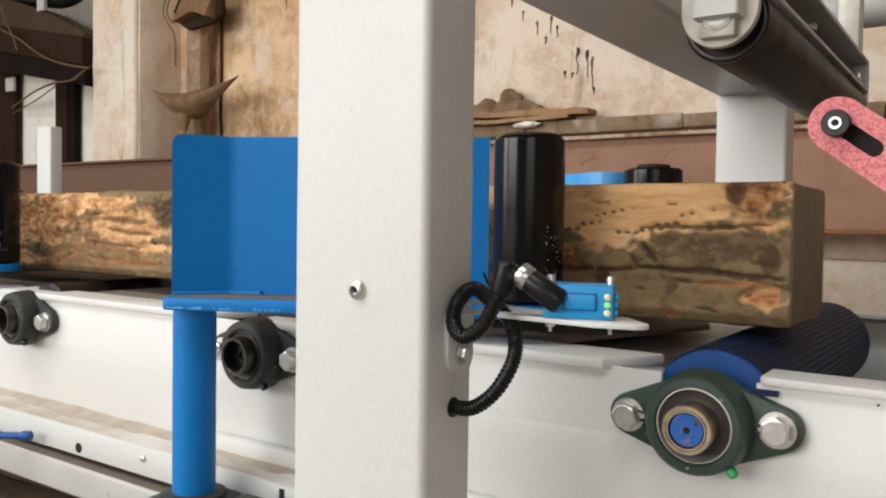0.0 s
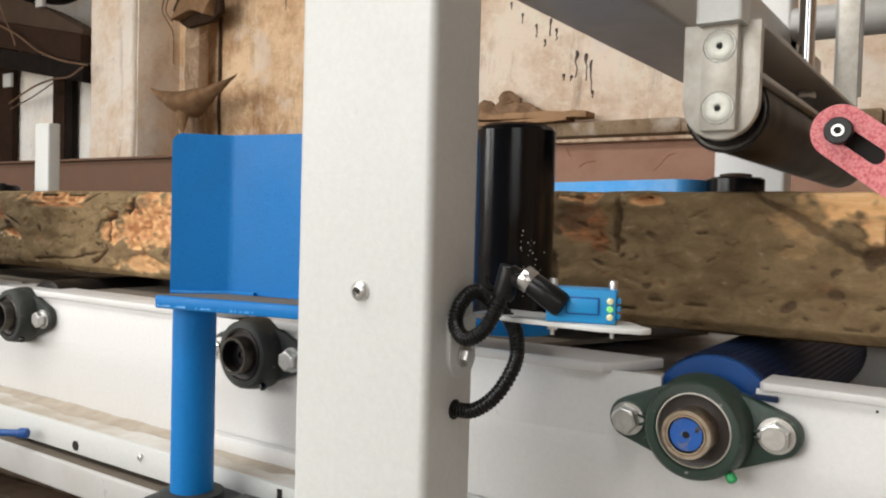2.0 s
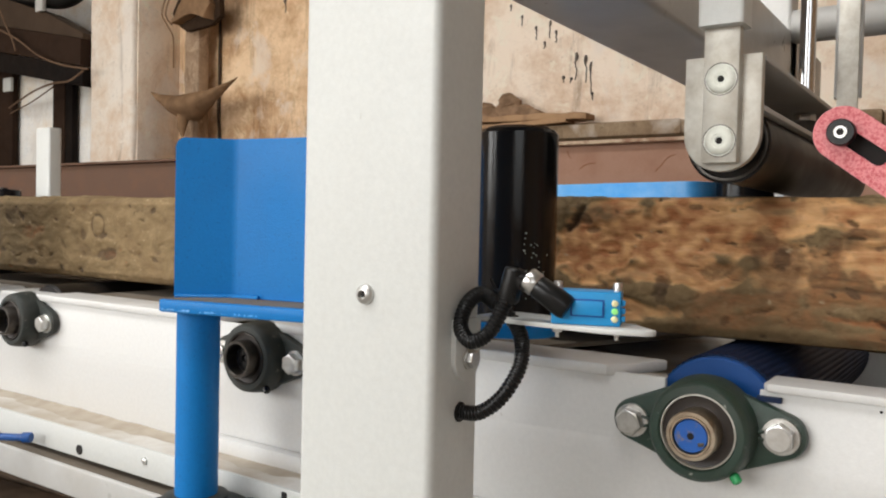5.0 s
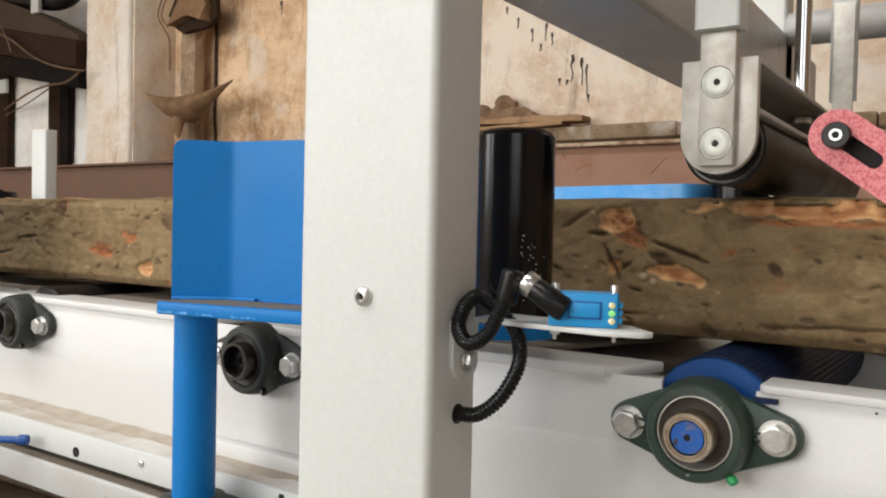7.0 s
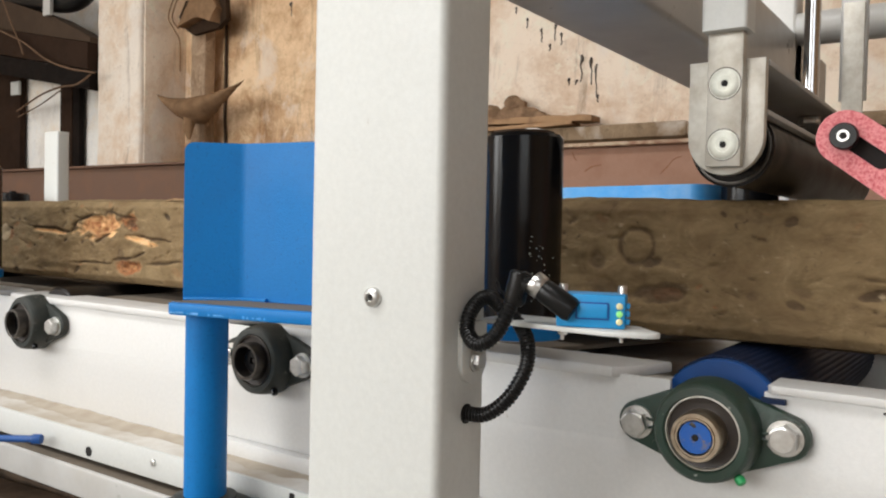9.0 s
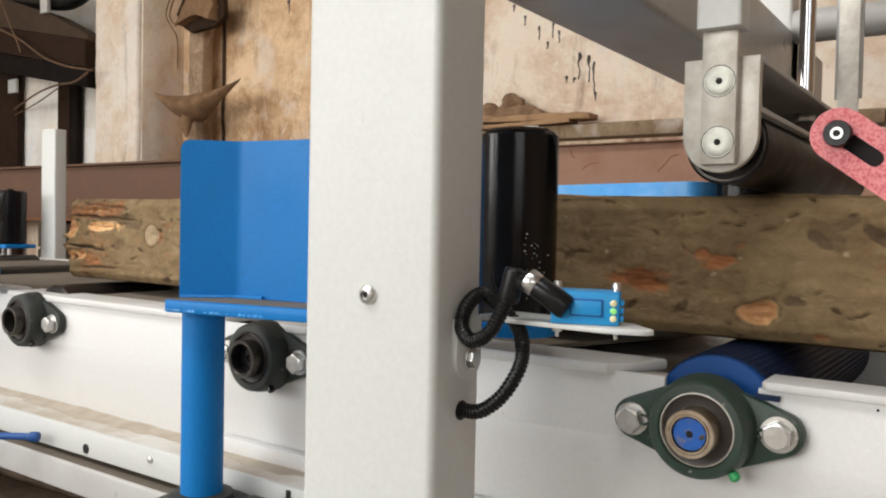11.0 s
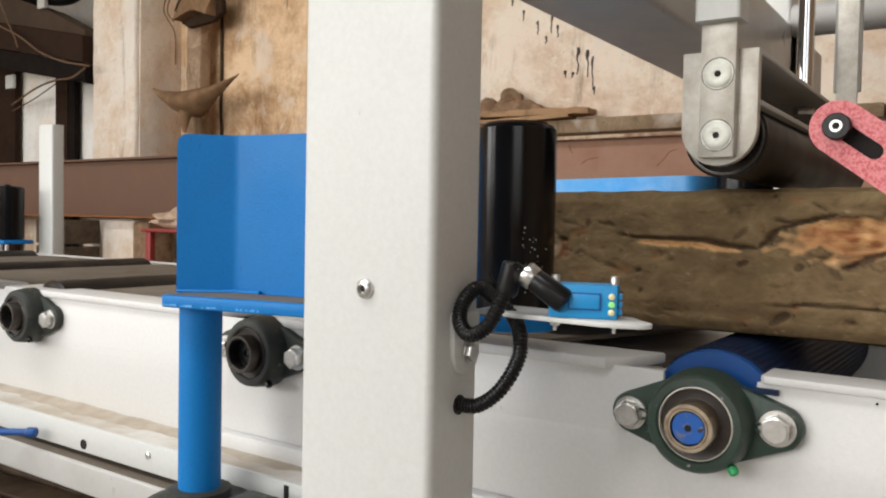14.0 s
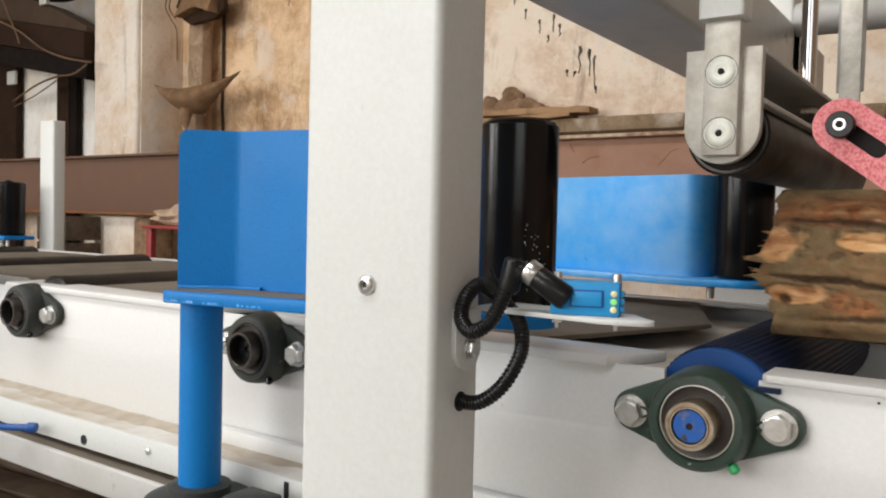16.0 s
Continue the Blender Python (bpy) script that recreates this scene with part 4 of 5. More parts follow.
def small_far_post():
    bm = slab(rounded(-2.690, -2.598, 0.80, 0.848, 0.008, 5), Matrix.Identity(4), 0, 1.212, 0.004)
    single("short_post", bm, WHITE, "short white painted steel post past the conveyor", "post")
    r = thing("side_guide_roller", (-2.70, 0.70, 0.7495), "black upright guide roller on a blue base", "roller")
    part("drum", lathe([(0.052, 0), (0.056, 0.004), (0.056, 0.186), (0.052, 0.190), (0.012, 0.190), (0.012, 0.197)], (-2.715, 0.70, 0.793), (0, 0, 1), 36), BLACK, r)
    part("base_plate", box(-2.80, -2.645, 0.65, 0.76, 0.777, 0.791, 0.003), BLUE, r, "blue painted base plate")
    part("stud", lathe([(0.006, 0), (0.006, 0.03)], (-2.68, 0.68, 0.749), (0, 0, 1), 10), ZINC, r)
    part("stud", lathe([(0.006, 0), (0.006, 0.03)], (-2.76, 0.70, 0.749), (0, 0, 1), 10), ZINC, r)


def press_roller():
    """Fork, channel, rod and roller that come down on the trunk; built at the lowest stand."""
    p = thing("press_roller", (0.003, 0.36, 0.979), "black pressing roller hung in a steel fork and channel", "roller")
    x = 0.0035
    for y in (0.004, 0.755):
        pts = arc(x, 0.985, 0.0365, 180, 360, 18) + [(x + 0.0365, 1.0605), (x - 0.0365, 1.0605)]
        part("fork_plate", slab(pts, facing(y), 0, 0.011, 0.0012), STEEL, p, "bare steel fork plate")
        bm = box(x - 0.0150, x + 0.0185, *((y - 0.024, y - 0.0115) if y < 0.1 else (y + 0.0005, y + 0.009)), 0.956, 1.30, 0.001)
        part("slide_bar", bm, STEEL, p, "flat bare steel slide bar")
    for z in (0.9770, 1.0358):
        bm = lathe([(0.0146, 0), (0.0146, 0.0008), (0.0138, 0.0008), (0.0136, 0.0016), (0.0126, 0.0022), (0.0070, 0.0022), (0.0066, 0.0019), (0.0044, 0.0019), (0.0042, 0.0010)], (x + 0.0020, -0.0200, z), (0, -1, 0), 36)
        # thin dark disc paints the shadow gap round the bolt head
        part("gap_shade_disc", lathe([(0.0158, -0.0005), (0.0158, 0.0004)], (x + 0.0020, -0.0200, z), (0, -1, 0), 36), COLLAR, p, "dark disc painted as the shadow gap round the bolt")
        bolt = part("flat_bolt", bm, BOLT_PALE, p, "pale flat-head socket bolt")
        part("socket", slab(hexagon(0.0034), axis_frame((x + 0.0020, -0.0210, z), (0, -1, 0)), 0, 0.0008), HOLE, bolt)
    # channel: web, two flanges
    part("channel_web", box(x - 0.036, x - 0.031, 0.0045, 0.743, 1.006, 1.060, 0.001), GREY, p)
    part("channel_flange", box(x - 0.031, x + 0.0375, 0.0045, 0.743, 1.0545, 1.0600, 0.001), GREY, p)
    part("channel_flange", box(x - 0.031, x + 0.0375, 0.0045, 0.743, 1.0065, 1.0120, 0.001), GREY, p)
    part("end_plate", box(x - 0.031, x + 0.0375, 0.735, 0.7395, 1.0125, 1.0540, 0.001), GREY, p)
    part("lift_rod", lathe([(0.0105, 0), (0.0105, 0.6)], (0.006, 0.39, 1.0605), (0, 0, 1), 28), CHROME, p, "chromed lifting rod")
    part("nut", slab(hexagon(0.014, 10), axis_frame((0.006, 0.39, 1.044), (0, 0, 1)), 0, 0.010, 0.001), ZINC, p)
    part("nut", slab(hexagon(0.008, 10), axis_frame((0.0425, 0.66, 1.02), (1, 0, 0)), -0.012, -0.004, 0.001), ZINC, p)
    roll = thing("roller", (0, 0, 0))
    roll.parent = p
    bm = lathe([(0.034, 0), (0.0385, 0.003), (0.0395, 0.006), (0.0395, 0.700), (0.036, 0.704)], (0, -0.335, 0), (0, 1, 0), 44)
    ob = link_mesh("shell", bm, DARKROLL)
    ob.parent = roll
    for r, y in ((0.0410, -0.3385), (0.0385, -0.3430)):
        bm = lathe([(r - 0.0010, 0), (r, 0.0003), (r, 0.0012), (r - 0.003, 0.0016)], (0, y, 0), (0, 1, 0), 44, cap=r > 0.04)
        ob = link_mesh("end_ring", bm, COLLAR if r < 0.04 else BLACK)
        ob.parent = roll
    bm = lathe([(0.012, 0), (0.012, 0.745)], (0, -0.358, 0), (0, 1, 0), 20)
    ob = link_mesh("axle", bm, STEEL)
    ob.parent = roll
    return p, roll


# ---- guide arms ----
NEAR_PIVOT = (-0.607, -0.135)
UP_PIVOT = (-1.807, -0.135)
FAR_PIVOT = (-0.62, 0.81)


def corner_rows(prof):
    """Cross sections of the bent plate, with the free upper corner rounded off."""
    first, second = prof[0], prof[1]
    length = math.hypot(second[0] - first[0], second[1] - first[1])
    out = []
    for k in range(6):
        f = 0.012 * (1 - math.cos(radians(18 * k))) / length
        out.append((tuple(p + (q - p) * f for p, q in zip(first, second)), 0.012 * (1 - math.sin(radians(18 * k)))))
    return out + [(p, 0.0) for p in prof[1:]]


def near_arm(label):
    """Blue swivelling arm, built along +x from its pole; the pole stands at the origin."""
    a = thing("guide_arm", (0, 0, 0), label, "guide arm")
    h0 = 0.777
    pts = arc(0.4185, -0.005, 0.050, -90, 90, 14) + [(0.25, 0.045), (0.0, 0.060), (-0.018, 0.050)] + arc(-0.010, -0.042, 0.012, 180, 270, 5)
    part("base_plate", slab(pts, Matrix.Identity(4), h0, h0 + 0.015, 0.002), BLUE, a)
    # bent upright plate
    line = [(-0.021, -0.022), (0.042, 0.016), (0.371, 0.010)]
    bm = bmesh.new()
    th, zt = 0.006, 0.993
    cross = []
    for k, (u, w) in enumerate(line):
        cross.append(((u, w), (u - 0.002, w + th)))
    prof = []
    for (u, w), (u2, w2) in cross:
        prof.append((u, w, u2, w2))
    rows = []
    for (u, w, u2, w2), low in corner_rows(prof):
        rows.append([bm.verts.new((u, w, h0 + 0.0155)), bm.verts.new((u, w, zt - low)), bm.verts.new((u2, w2, zt - low)), bm.verts.new((u2, w2, h0 + 0.0155))])
    for p, q in zip(rows, rows[1:]):
        for k in range(4):
            bm.faces.new((p[k], q[k], q[(k + 1) % 4], p[(k + 1) % 4]))
    bm.faces.new(rows[0])
    bm.faces.new(rows[-1][::-1])
    bmesh.ops.recalc_face_normals(bm, faces=list(bm.faces))
    bend = [e for e in bm.edges if abs(e.verts[0].co.z - e.verts[1].co.z) > 0.1 and 0.03 < e.verts[0].co.x < 0.05]
    bmesh.ops.bevel(bm, geom=bend, offset=0.006, segments=5, profile=0.5, affect="EDGES")
    part("shield_plate", bm, BLUE, a)
    pts = [(0.405, -0.045), (0.405, -0.012), (0.36, 0.002), (0.045, 0.010), (-0.016, -0.028), (-0.015, -0.045)]
    part("dust_film", slab(pts, Matrix.Identity(4), h0 + 0.0151, h0 + 0.0158), DUSTY, a, "grey-brown dust on the base plate")
    # tiny pale blue boxes paint the glints on the plate's edge
    rng = random.Random(31)
    bm = bmesh.new()
    for k in range(34):
        u = -0.012 + 0.14 * rng.random() ** 1.4
        s = rng.uniform(0.0003, 0.0011)
        box(u - s * 1.6, u + s * 1.6, -0.0544, -0.0538, h0 + 0.0022, h0 + 0.0026 + 2.2 * s, 0, 1, bm)
    tagged(part("edge_glints", bm, BLUE_LIT_DUST, a), "pale glints painted along the plate edge", kind="stuff")
    weld = [Vector((-0.018 + 0.10 * k / 24, -0.020 + min(0.036, 0.058 * k / 24) - 0.004, h0 + 0.0165)) for k in range(25)]
    part("weld_seam", tube(weld, lambda i: 0.0034 + 0.0003 * math.sin(i * 2.2), 8), BLUE, a)
    part("pole", lathe([(0.0268, 0), (0.0268, h0 - 0.5005)], (0, 0, 0.50), (0, 0, 1), 40), BLUE, a, "blue painted round pole")
    drum = [(0.039, 0), (0.0428, 0.003), (0.0428, 0.194), (0.0395, 0.198), (0.017, 0.198), (0.016, 0.201)]
    part("roller", lathe(drum, (0.4195, 0, h0 + 0.017), (0, 0, 1), 160), BLACK, a, "glossy black upright roller")
    part("roller_cap", lathe([(0.0345, 0), (0.033, 0.003), (0.012, 0.004)], (0.4195, 0, h0 + 0.2153), (0, 0, 1), 24), TAN_STEEL, a, "worn brown bearing cap")
    rng = random.Random(12)
    bm = bmesh.new()
    for k in range(26):
        ang, z = radians(rng.uniform(-62, -22)), h0 + rng.uniform(0.040, 0.108)
        p = Vector((0.4195 + 0.0428 * math.cos(ang), 0.0428 * math.sin(ang), z))
        lathe([(rng.uniform(0.0004, 0.0010), 0), (0.0003, 0.0005)], p, (math.cos(ang), math.sin(ang), 0), 6, bm)
    tagged(part("sawdust_specks", bm, CLEAR, a), "pale sawdust specks on the roller", kind="stuff")
    return a


def pole_base(x, y):
    b = thing("pole_bearing", (x, y, 0.0), "dark green cast bearing block holding the blue pole", "bearing")
    part("housing", lathe([(0.078, 0), (0.078, 0.018), (0.068, 0.030), (0.050, 0.036), (0.0325, 0.036)], (x, y, 0.493), (0, 0, 1), 40), GREEN_DULL, b)
    part("collar", lathe([(0.040, 0), (0.040, 0.010), (0.0315, 0.012)], (x, y, 0.529), (0, 0, 1), 32), GREEN_DULL, b)
    part("lug", box(x + 0.070, x + 0.125, y - 0.024, y + 0.026, 0.493, 0.545, 0.004), GREEN_DULL, b)
    part("bracket_plate", box(x - 0.10, x + 0.14, y - 0.07, y + 0.044, 0.479, 0.4925, 0.002), WHITE, b)
    part("support", box(x - 0.05, x + 0.05, y - 0.05, y + 0.05, 0, 0.479, 0.004), WHITE, b)


def far_arm():
    """Arm past the trunk, built along +x from its pole; the pole stands at the origin."""
    a = thing("guide_arm", (0, 0, 0), "blue steel guide arm past the trunk with black roller", "guide arm")
    line = [(0.10, -0.055), (0.18, -0.128), (0.482, -0.072), (0.494, -0.062), (0.499, -0.045), (0.500, -0.015)]
    bm = bmesh.new()
    rows = []
    for u, w in line:
        rows.append([bm.verts.new((u, w, 0.8005)), bm.verts.new((u, w, 0.9740)), bm.verts.new((u - 0.003, w + 0.007, 0.9740)), bm.verts.new((u - 0.003, w + 0.007, 0.8005))])
    for p, q in zip(rows, rows[1:]):
        for k in range(4):
            bm.faces.new((p[k], q[k], q[(k + 1) % 4], p[(k + 1) % 4]))
    bm.faces.new(rows[0])
    bm.faces.new(rows[-1][::-1])
    bmesh.ops.recalc_face_normals(bm, faces=list(bm.faces))
    # shield, base and pole carry the lightened blue
    part("shield_plate", bm, BLUE_LIT_DUST, a, smooth=60)
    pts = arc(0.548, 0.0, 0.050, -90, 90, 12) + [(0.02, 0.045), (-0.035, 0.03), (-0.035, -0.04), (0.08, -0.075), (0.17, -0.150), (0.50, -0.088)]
    part("base_plate", slab(pts, Matrix.Identity(4), 0.7865, 0.8000, 0.002), BLUE_LIT_DUST, a)
    part("roller", lathe([(0.042, 0), (0.0455, 0.003), (0.0455, 0.172), (0.042, 0.175), (0.017, 0.175), (0.016, 0.178)], (0.548, 0, 0.802), (0, 0, 1), 52), BLACK, a, "black upright roller")
    part("roller_cap", lathe([(0.026, 0), (0.025, 0.006), (0.010, 0.008)], (0.548, 0, 0.977), (0, 0, 1), 24), TAN_STEEL, a, "worn brown bearing cap")
    part("pole", lathe([(0.028, 0), (0.028, 0.286)], (0, 0, 0.5005), (0, 0, 1), 28), BLUE_LIT_DUST, a)
    part("stud", lathe([(0.007, 0), (0.007, 0.024)], (0.49, -0.01, 0.763), (0, 0, 1), 12), ZINC, a)
    return a


# ---- sensor ----
def sensor():
    b = thing("sensor_bracket", (-0.07, -0.20, 0.81), "thin light grey bracket plate bolted to the post", "bracket")
    pts = [(-0.1415, -0.165), (-0.1415, -0.216), (-0.100, -0.222), (-0.02, -0.229), (0.010, -0.221)] + arc(0.007, -0.211, 0.009, -50, 60, 6) + [(0.004, -0.196), (-0.012, -0.178)]
    part("plate", slab(pts, Matrix.Identity(4), 0.8095, 0.8135, 0.0006), WHITE, b)
    s = thing("optical_sensor", (-0.035, -0.21, 0.8136), "bright blue block sensor with indicator lamps", "sensor")
    part("body", box(-0.0685, -0.014, -0.216, -0.182, 0.8137, 0.8405, 0.0012), SENSOR_BLUE, s)
    part("label_frame", box(-0.0530, -0.0265, -0.2172, -0.2158, 0.8205, 0.8345, 0.0005), DRUM_BLUE, s)
    part("label_field", box(-0.0516, -0.0279, -0.2178, -0.2166, 0.8218, 0.8332, 0.0005), SENSOR_BLUE, s)
    for k in range(3):
        z = 0.8195 + 0.0062 * k
        mat = (BRASS, GLOW, BRASS)[k]
        bm = lathe([(0.0026, 0), (0.0026, 0.0016), (0.0016, 0.0024)], (-0.0186, -0.2158, z), (0.25, -1, 0), 16)
        part("indicator", bm, mat, s, "green glowing indicator" if k == 1 else "yellow indicator")
        bm = box(-0.0142, -0.0105, -0.2125, -0.2060, z - 0.0024, z + 0.0024, 0.0010)
        part("knob", bm, SENSOR_BLUE, s)
    for x in (-0.0655, -0.0175):
        bm = lathe([(0.0036, 0), (0.0036, 0.0055), (0.0031, 0.0065), (0.0015, 0.0065)], (x, -0.196, 0.8405), (0, 0, 1), 16)
        bolt = part("screw", bm, ZINC, s)
        bm = lathe([(0.0017, 0), (0.0017, 0.009)], (x, -0.196, 0.8005), (0, 0, 1), 10)
        part("stud", bm, ZINC, bolt)
        part("nut", slab(hexagon(0.0042), axis_frame((x, -0.196, 0.8048), (0, 0, 1)), 0, 0.0045, 0.0003), ZINC, bolt)
    s.rotation_euler.z = radians(19)
    c = thing("sensor_cable", (-0.1, -0.23, 0.733), "black corrugated conduit looping from post to sensor", "cable")
    pts = [(-0.142, -0.238, 0.733), (-0.123, -0.236, 0.735), (-0.105, -0.231, 0.750), (-0.093, -0.225, 0.774), (-0.094, -0.219, 0.792), (-0.108, -0.2045, 0.806), (-0.1245, -0.2085, 0.822),
           (-0.131, -0.226, 0.833), (-0.1345, -0.243, 0.824), (-0.133, -0.253, 0.807), (-0.120, -0.257, 0.797), (-0.107, -0.251, 0.805), (-0.101, -0.241, 0.824), (-0.0975, -0.233, 0.843)]
    line = spline(pts, 26)
    part("conduit", tube(line, lambda i: 0.0057 + (0.0009 if i % 4 < 2 else 0), 14), PLASTIC, c)
    bm = lathe([(0.0068, -0.006), (0.0088, -0.003), (0.0092, 0.0), (0.0092, 0.021), (0.0080, 0.0225)], (-0.0985, -0.2350, 0.8345), (0.22, 0.08, 1), 18)
    lathe([(0.0088, 0), (0.0088, 0.010)], (-0.0955, -0.2335, 0.8500), (0.84, 0.2, -0.5), 16, bm)
    part("elbow", bm, PLASTIC, c)
    a, z = Vector((-0.0850, -0.2305, 0.8490)), Vector((-0.0510, -0.2225, 0.8255))
    way = z - a
    part("coupling_nut", lathe([(0.0096, 0), (0.0102, 0.001), (0.0102, 0.009), (0.0096, 0.010)], a, way, 10), ZINC, c, "knurled zinc coupling nut")
    part("plug", lathe([(0.0086, 0.009), (0.0096, 0.012), (0.0106, 0.038), (0.0092, 0.0415), (0.003, 0.042)], a, way, 24), PLASTIC, c)
    k = tube(spline([(-0.131, -0.21, 0.845), (-0.124, -0.215, 0.838), (-0.116, -0.22, 0.836)], 6), 0.0012, 8)
    part("tie_end", k, PLASTIC, c)


def red_link():
    """Slotted link plate, slanting down towards the right."""
    r = thing("slotted_link", (0.12, -0.02, 0.96), "pinkish red slotted link plate with a black bolt", "link plate")
    m = Matrix.Translation((0.1120, -0.012, 0.9795)) @ pose(0, 0, 0, 0, 37, 0) @ XZ
    outline = arc(0.0, 0.0, 0.0240, 90, 270, 18) + [(0.30, -0.024), (0.30, 0.024)]
    slot = arc(0.0, 0.0, 0.0072, 90, 270, 8) + arc(0.037, 0.0, 0.0072, -90, 90, 8)
    tmp = bmesh.new()
    ov = [tmp.verts.new((x, y, 0)) for x, y in outline]
    sv = [tmp.verts.new((x, y, 0)) for x, y in slot]
    edges = [tmp.edges.new((v[k], v[(k + 1) % len(v)])) for v in (ov, sv) for k in range(len(v))]
    bmesh.ops.triangle_fill(tmp, use_beauty=True, edges=edges)
    up = bmesh.ops.extrude_face_region(tmp, geom=list(tmp.faces))["geom"]
    bmesh.ops.translate(tmp, vec=(0, 0, 0.008), verts=[v for v in up if isinstance(v, bmesh.types.BMVert)])
    bmesh.ops.recalc_face_normals(tmp, faces=list(tmp.faces))
    tmp.transform(m)
    part("plate", tmp, RED, r)
    part("slot_back", slab(rounded(-0.012, 0.05, -0.012, 0.012, 0.006), m, -0.006, -0.002), HOLE, r)
    bm = lathe([(0.0100, -0.003), (0.0118, 0.0), (0.0118, 0.009), (0.0108, 0.0105), (0.0060, 0.0105)], (0.1120, -0.0205, 0.9795), (0, -1, 0), 32)
    bolt = part("bolt", bm, PLASTIC, r, "black socket-head bolt")
    part("bright_ring", lathe([(0.0054, 0), (0.0052, 0.0012), (0.0038, 0.0012), (0.0038, 0.0002)], (0.1120, -0.0310, 0.9795), (0, -1, 0), 24), ZINC, bolt)
    part("socket", slab(hexagon(0.0034), axis_frame((0.1120, -0.0312, 0.9795), (0, -1, 0)), 0, 0.0006), HOLE, bolt)
    m2 = Matrix.Translation((0.1120, -0.008, 0.9795)) @ pose(0, 0, 0, 0, 37, 0)
    part("pivot_pin", lathe([(0.010, 0), (0.010, 0.30)], m2 @ Vector((0.27, 0.0, 0)), (0, 1, 0), 20), STEEL, r)


def blue_handle():
    b = thing("blue_handle", (-1.2, -0.10, 0.51), "thin blue steel rod lever with a flared end", "lever")
    line = [Vector((-1.31, -0.235, 0.521)), Vector((-1.19, -0.164, 0.523)), Vector((-1.085, -0.10, 0.5245))]
    part("rod", tube(line, 0.0058, 12), DRUM_BLUE, b)
    part("tip", lathe([(0.006, 0), (0.0085, 0.002), (0.0085, 0.014), (0.0075, 0.016)], (-1.088, -0.102, 0.5245), (0.85, 0.52, 0.01), 16), DRUM_BLUE, b)
    part("stand", box(-1.335, -1.295, -0.255, -0.215, 0, 0.532, 0.004), BLUE, b)


# ---- the trunk ----
LENGTH = 4.33
MARKS = []


def patch(u, z, ru, rz, kind, amount=1.0, tilt=0.0):
    """A bare, rusty, dark or pale place: along the trunk from its front, height, half length, half height, degrees of lean."""
    MARKS.append((u, z, ru, rz, kind, amount, math.cos(radians(tilt)), math.sin(radians(tilt)), max(ru, rz)))


def crack(u0, z0, u1, z1, wide=0.0022, amount=0.9, kind="dark"):
    """A narrow split or streak between two places."""
    patch((u0 + u1) / 2, (z0 + z1) / 2, math.hypot(u1 - u0, z1 - z0) / 2, wide, "line " + kind, amount, math.degrees(math.atan2(z1 - z0, u1 - u0)))


def front_marks():
    """The sawn front: pale bare wood above, grey bark block and dark splits below."""
    patch(-0.18, 0.140, 0.200, 0.062, "wood", 1.0)
    patch(-0.14, 0.140, 0.140, 0.060, "wood", 1.0)
    patch(-0.25, 0.135, 0.110, 0.055, "wood", 1.0)
    patch(-0.23, 0.100, 0.075, 0.028, "wood", 0.8)
    patch(-0.04, 0.140, 0.036, 0.026, "rust", 0.95)
    patch(-0.030, 0.135, 0.018, 0.012, "wood", 1.0)
    patch(-0.060, 0.148, 0.012, 0.016, "dark", 0.8)
    patch(-0.085, 0.088, 0.080, 0.020, "grey", 1.0)
    crack(-0.165, 0.092, -0.145, 0.068, 0.004)
    crack(-0.170, 0.063, -0.008, 0.056, 0.0035)
    crack(-0.165, 0.108, -0.02, 0.112, 0.003, 0.7)
    patch(-0.030, 0.036, 0.030, 0.016, "orange", 0.95)
    crack(-0.10, 0.045, -0.02, 0.052, 0.003, 0.8, "rust")
    patch(-0.020, 0.075, 0.012, 0.018, "dark", 0.8)
    crack(-0.334, 0.160, -0.342, 0.085, 0.0022, 0.95)
    crack(-0.318, 0.155, -0.312, 0.125, 0.004, 0.5)
    patch(-0.350, 0.092, 0.016, 0.013, "dark", 0.9, 40)
    patch(-0.275, 0.070, 0.048, 0.018, "rust", 0.9)
    patch(-0.287, 0.066, 0.026, 0.011, "wood", 1.0, 15)
    patch(-0.262, 0.080, 0.018, 0.008, "orange", 0.9)
    patch(-0.265, 0.096, 0.045, 0.010, "grey", 0.8, -12)
    patch(-0.213, 0.045, 0.012, 0.022, "dark", 0.9)
    crack(-0.32, 0.052, -0.17, 0.060, 0.0035, 0.8)
    for k in range(26):
        f = (k * 0.6180) % 1
        patch(-0.10 - 0.20 * f, 0.102 + 0.035 * ((k * 0.7548) % 1) ** 2, 0.0028 + 0.002 * ((k * 0.41) % 1), 0.0025, "dark", 0.8)


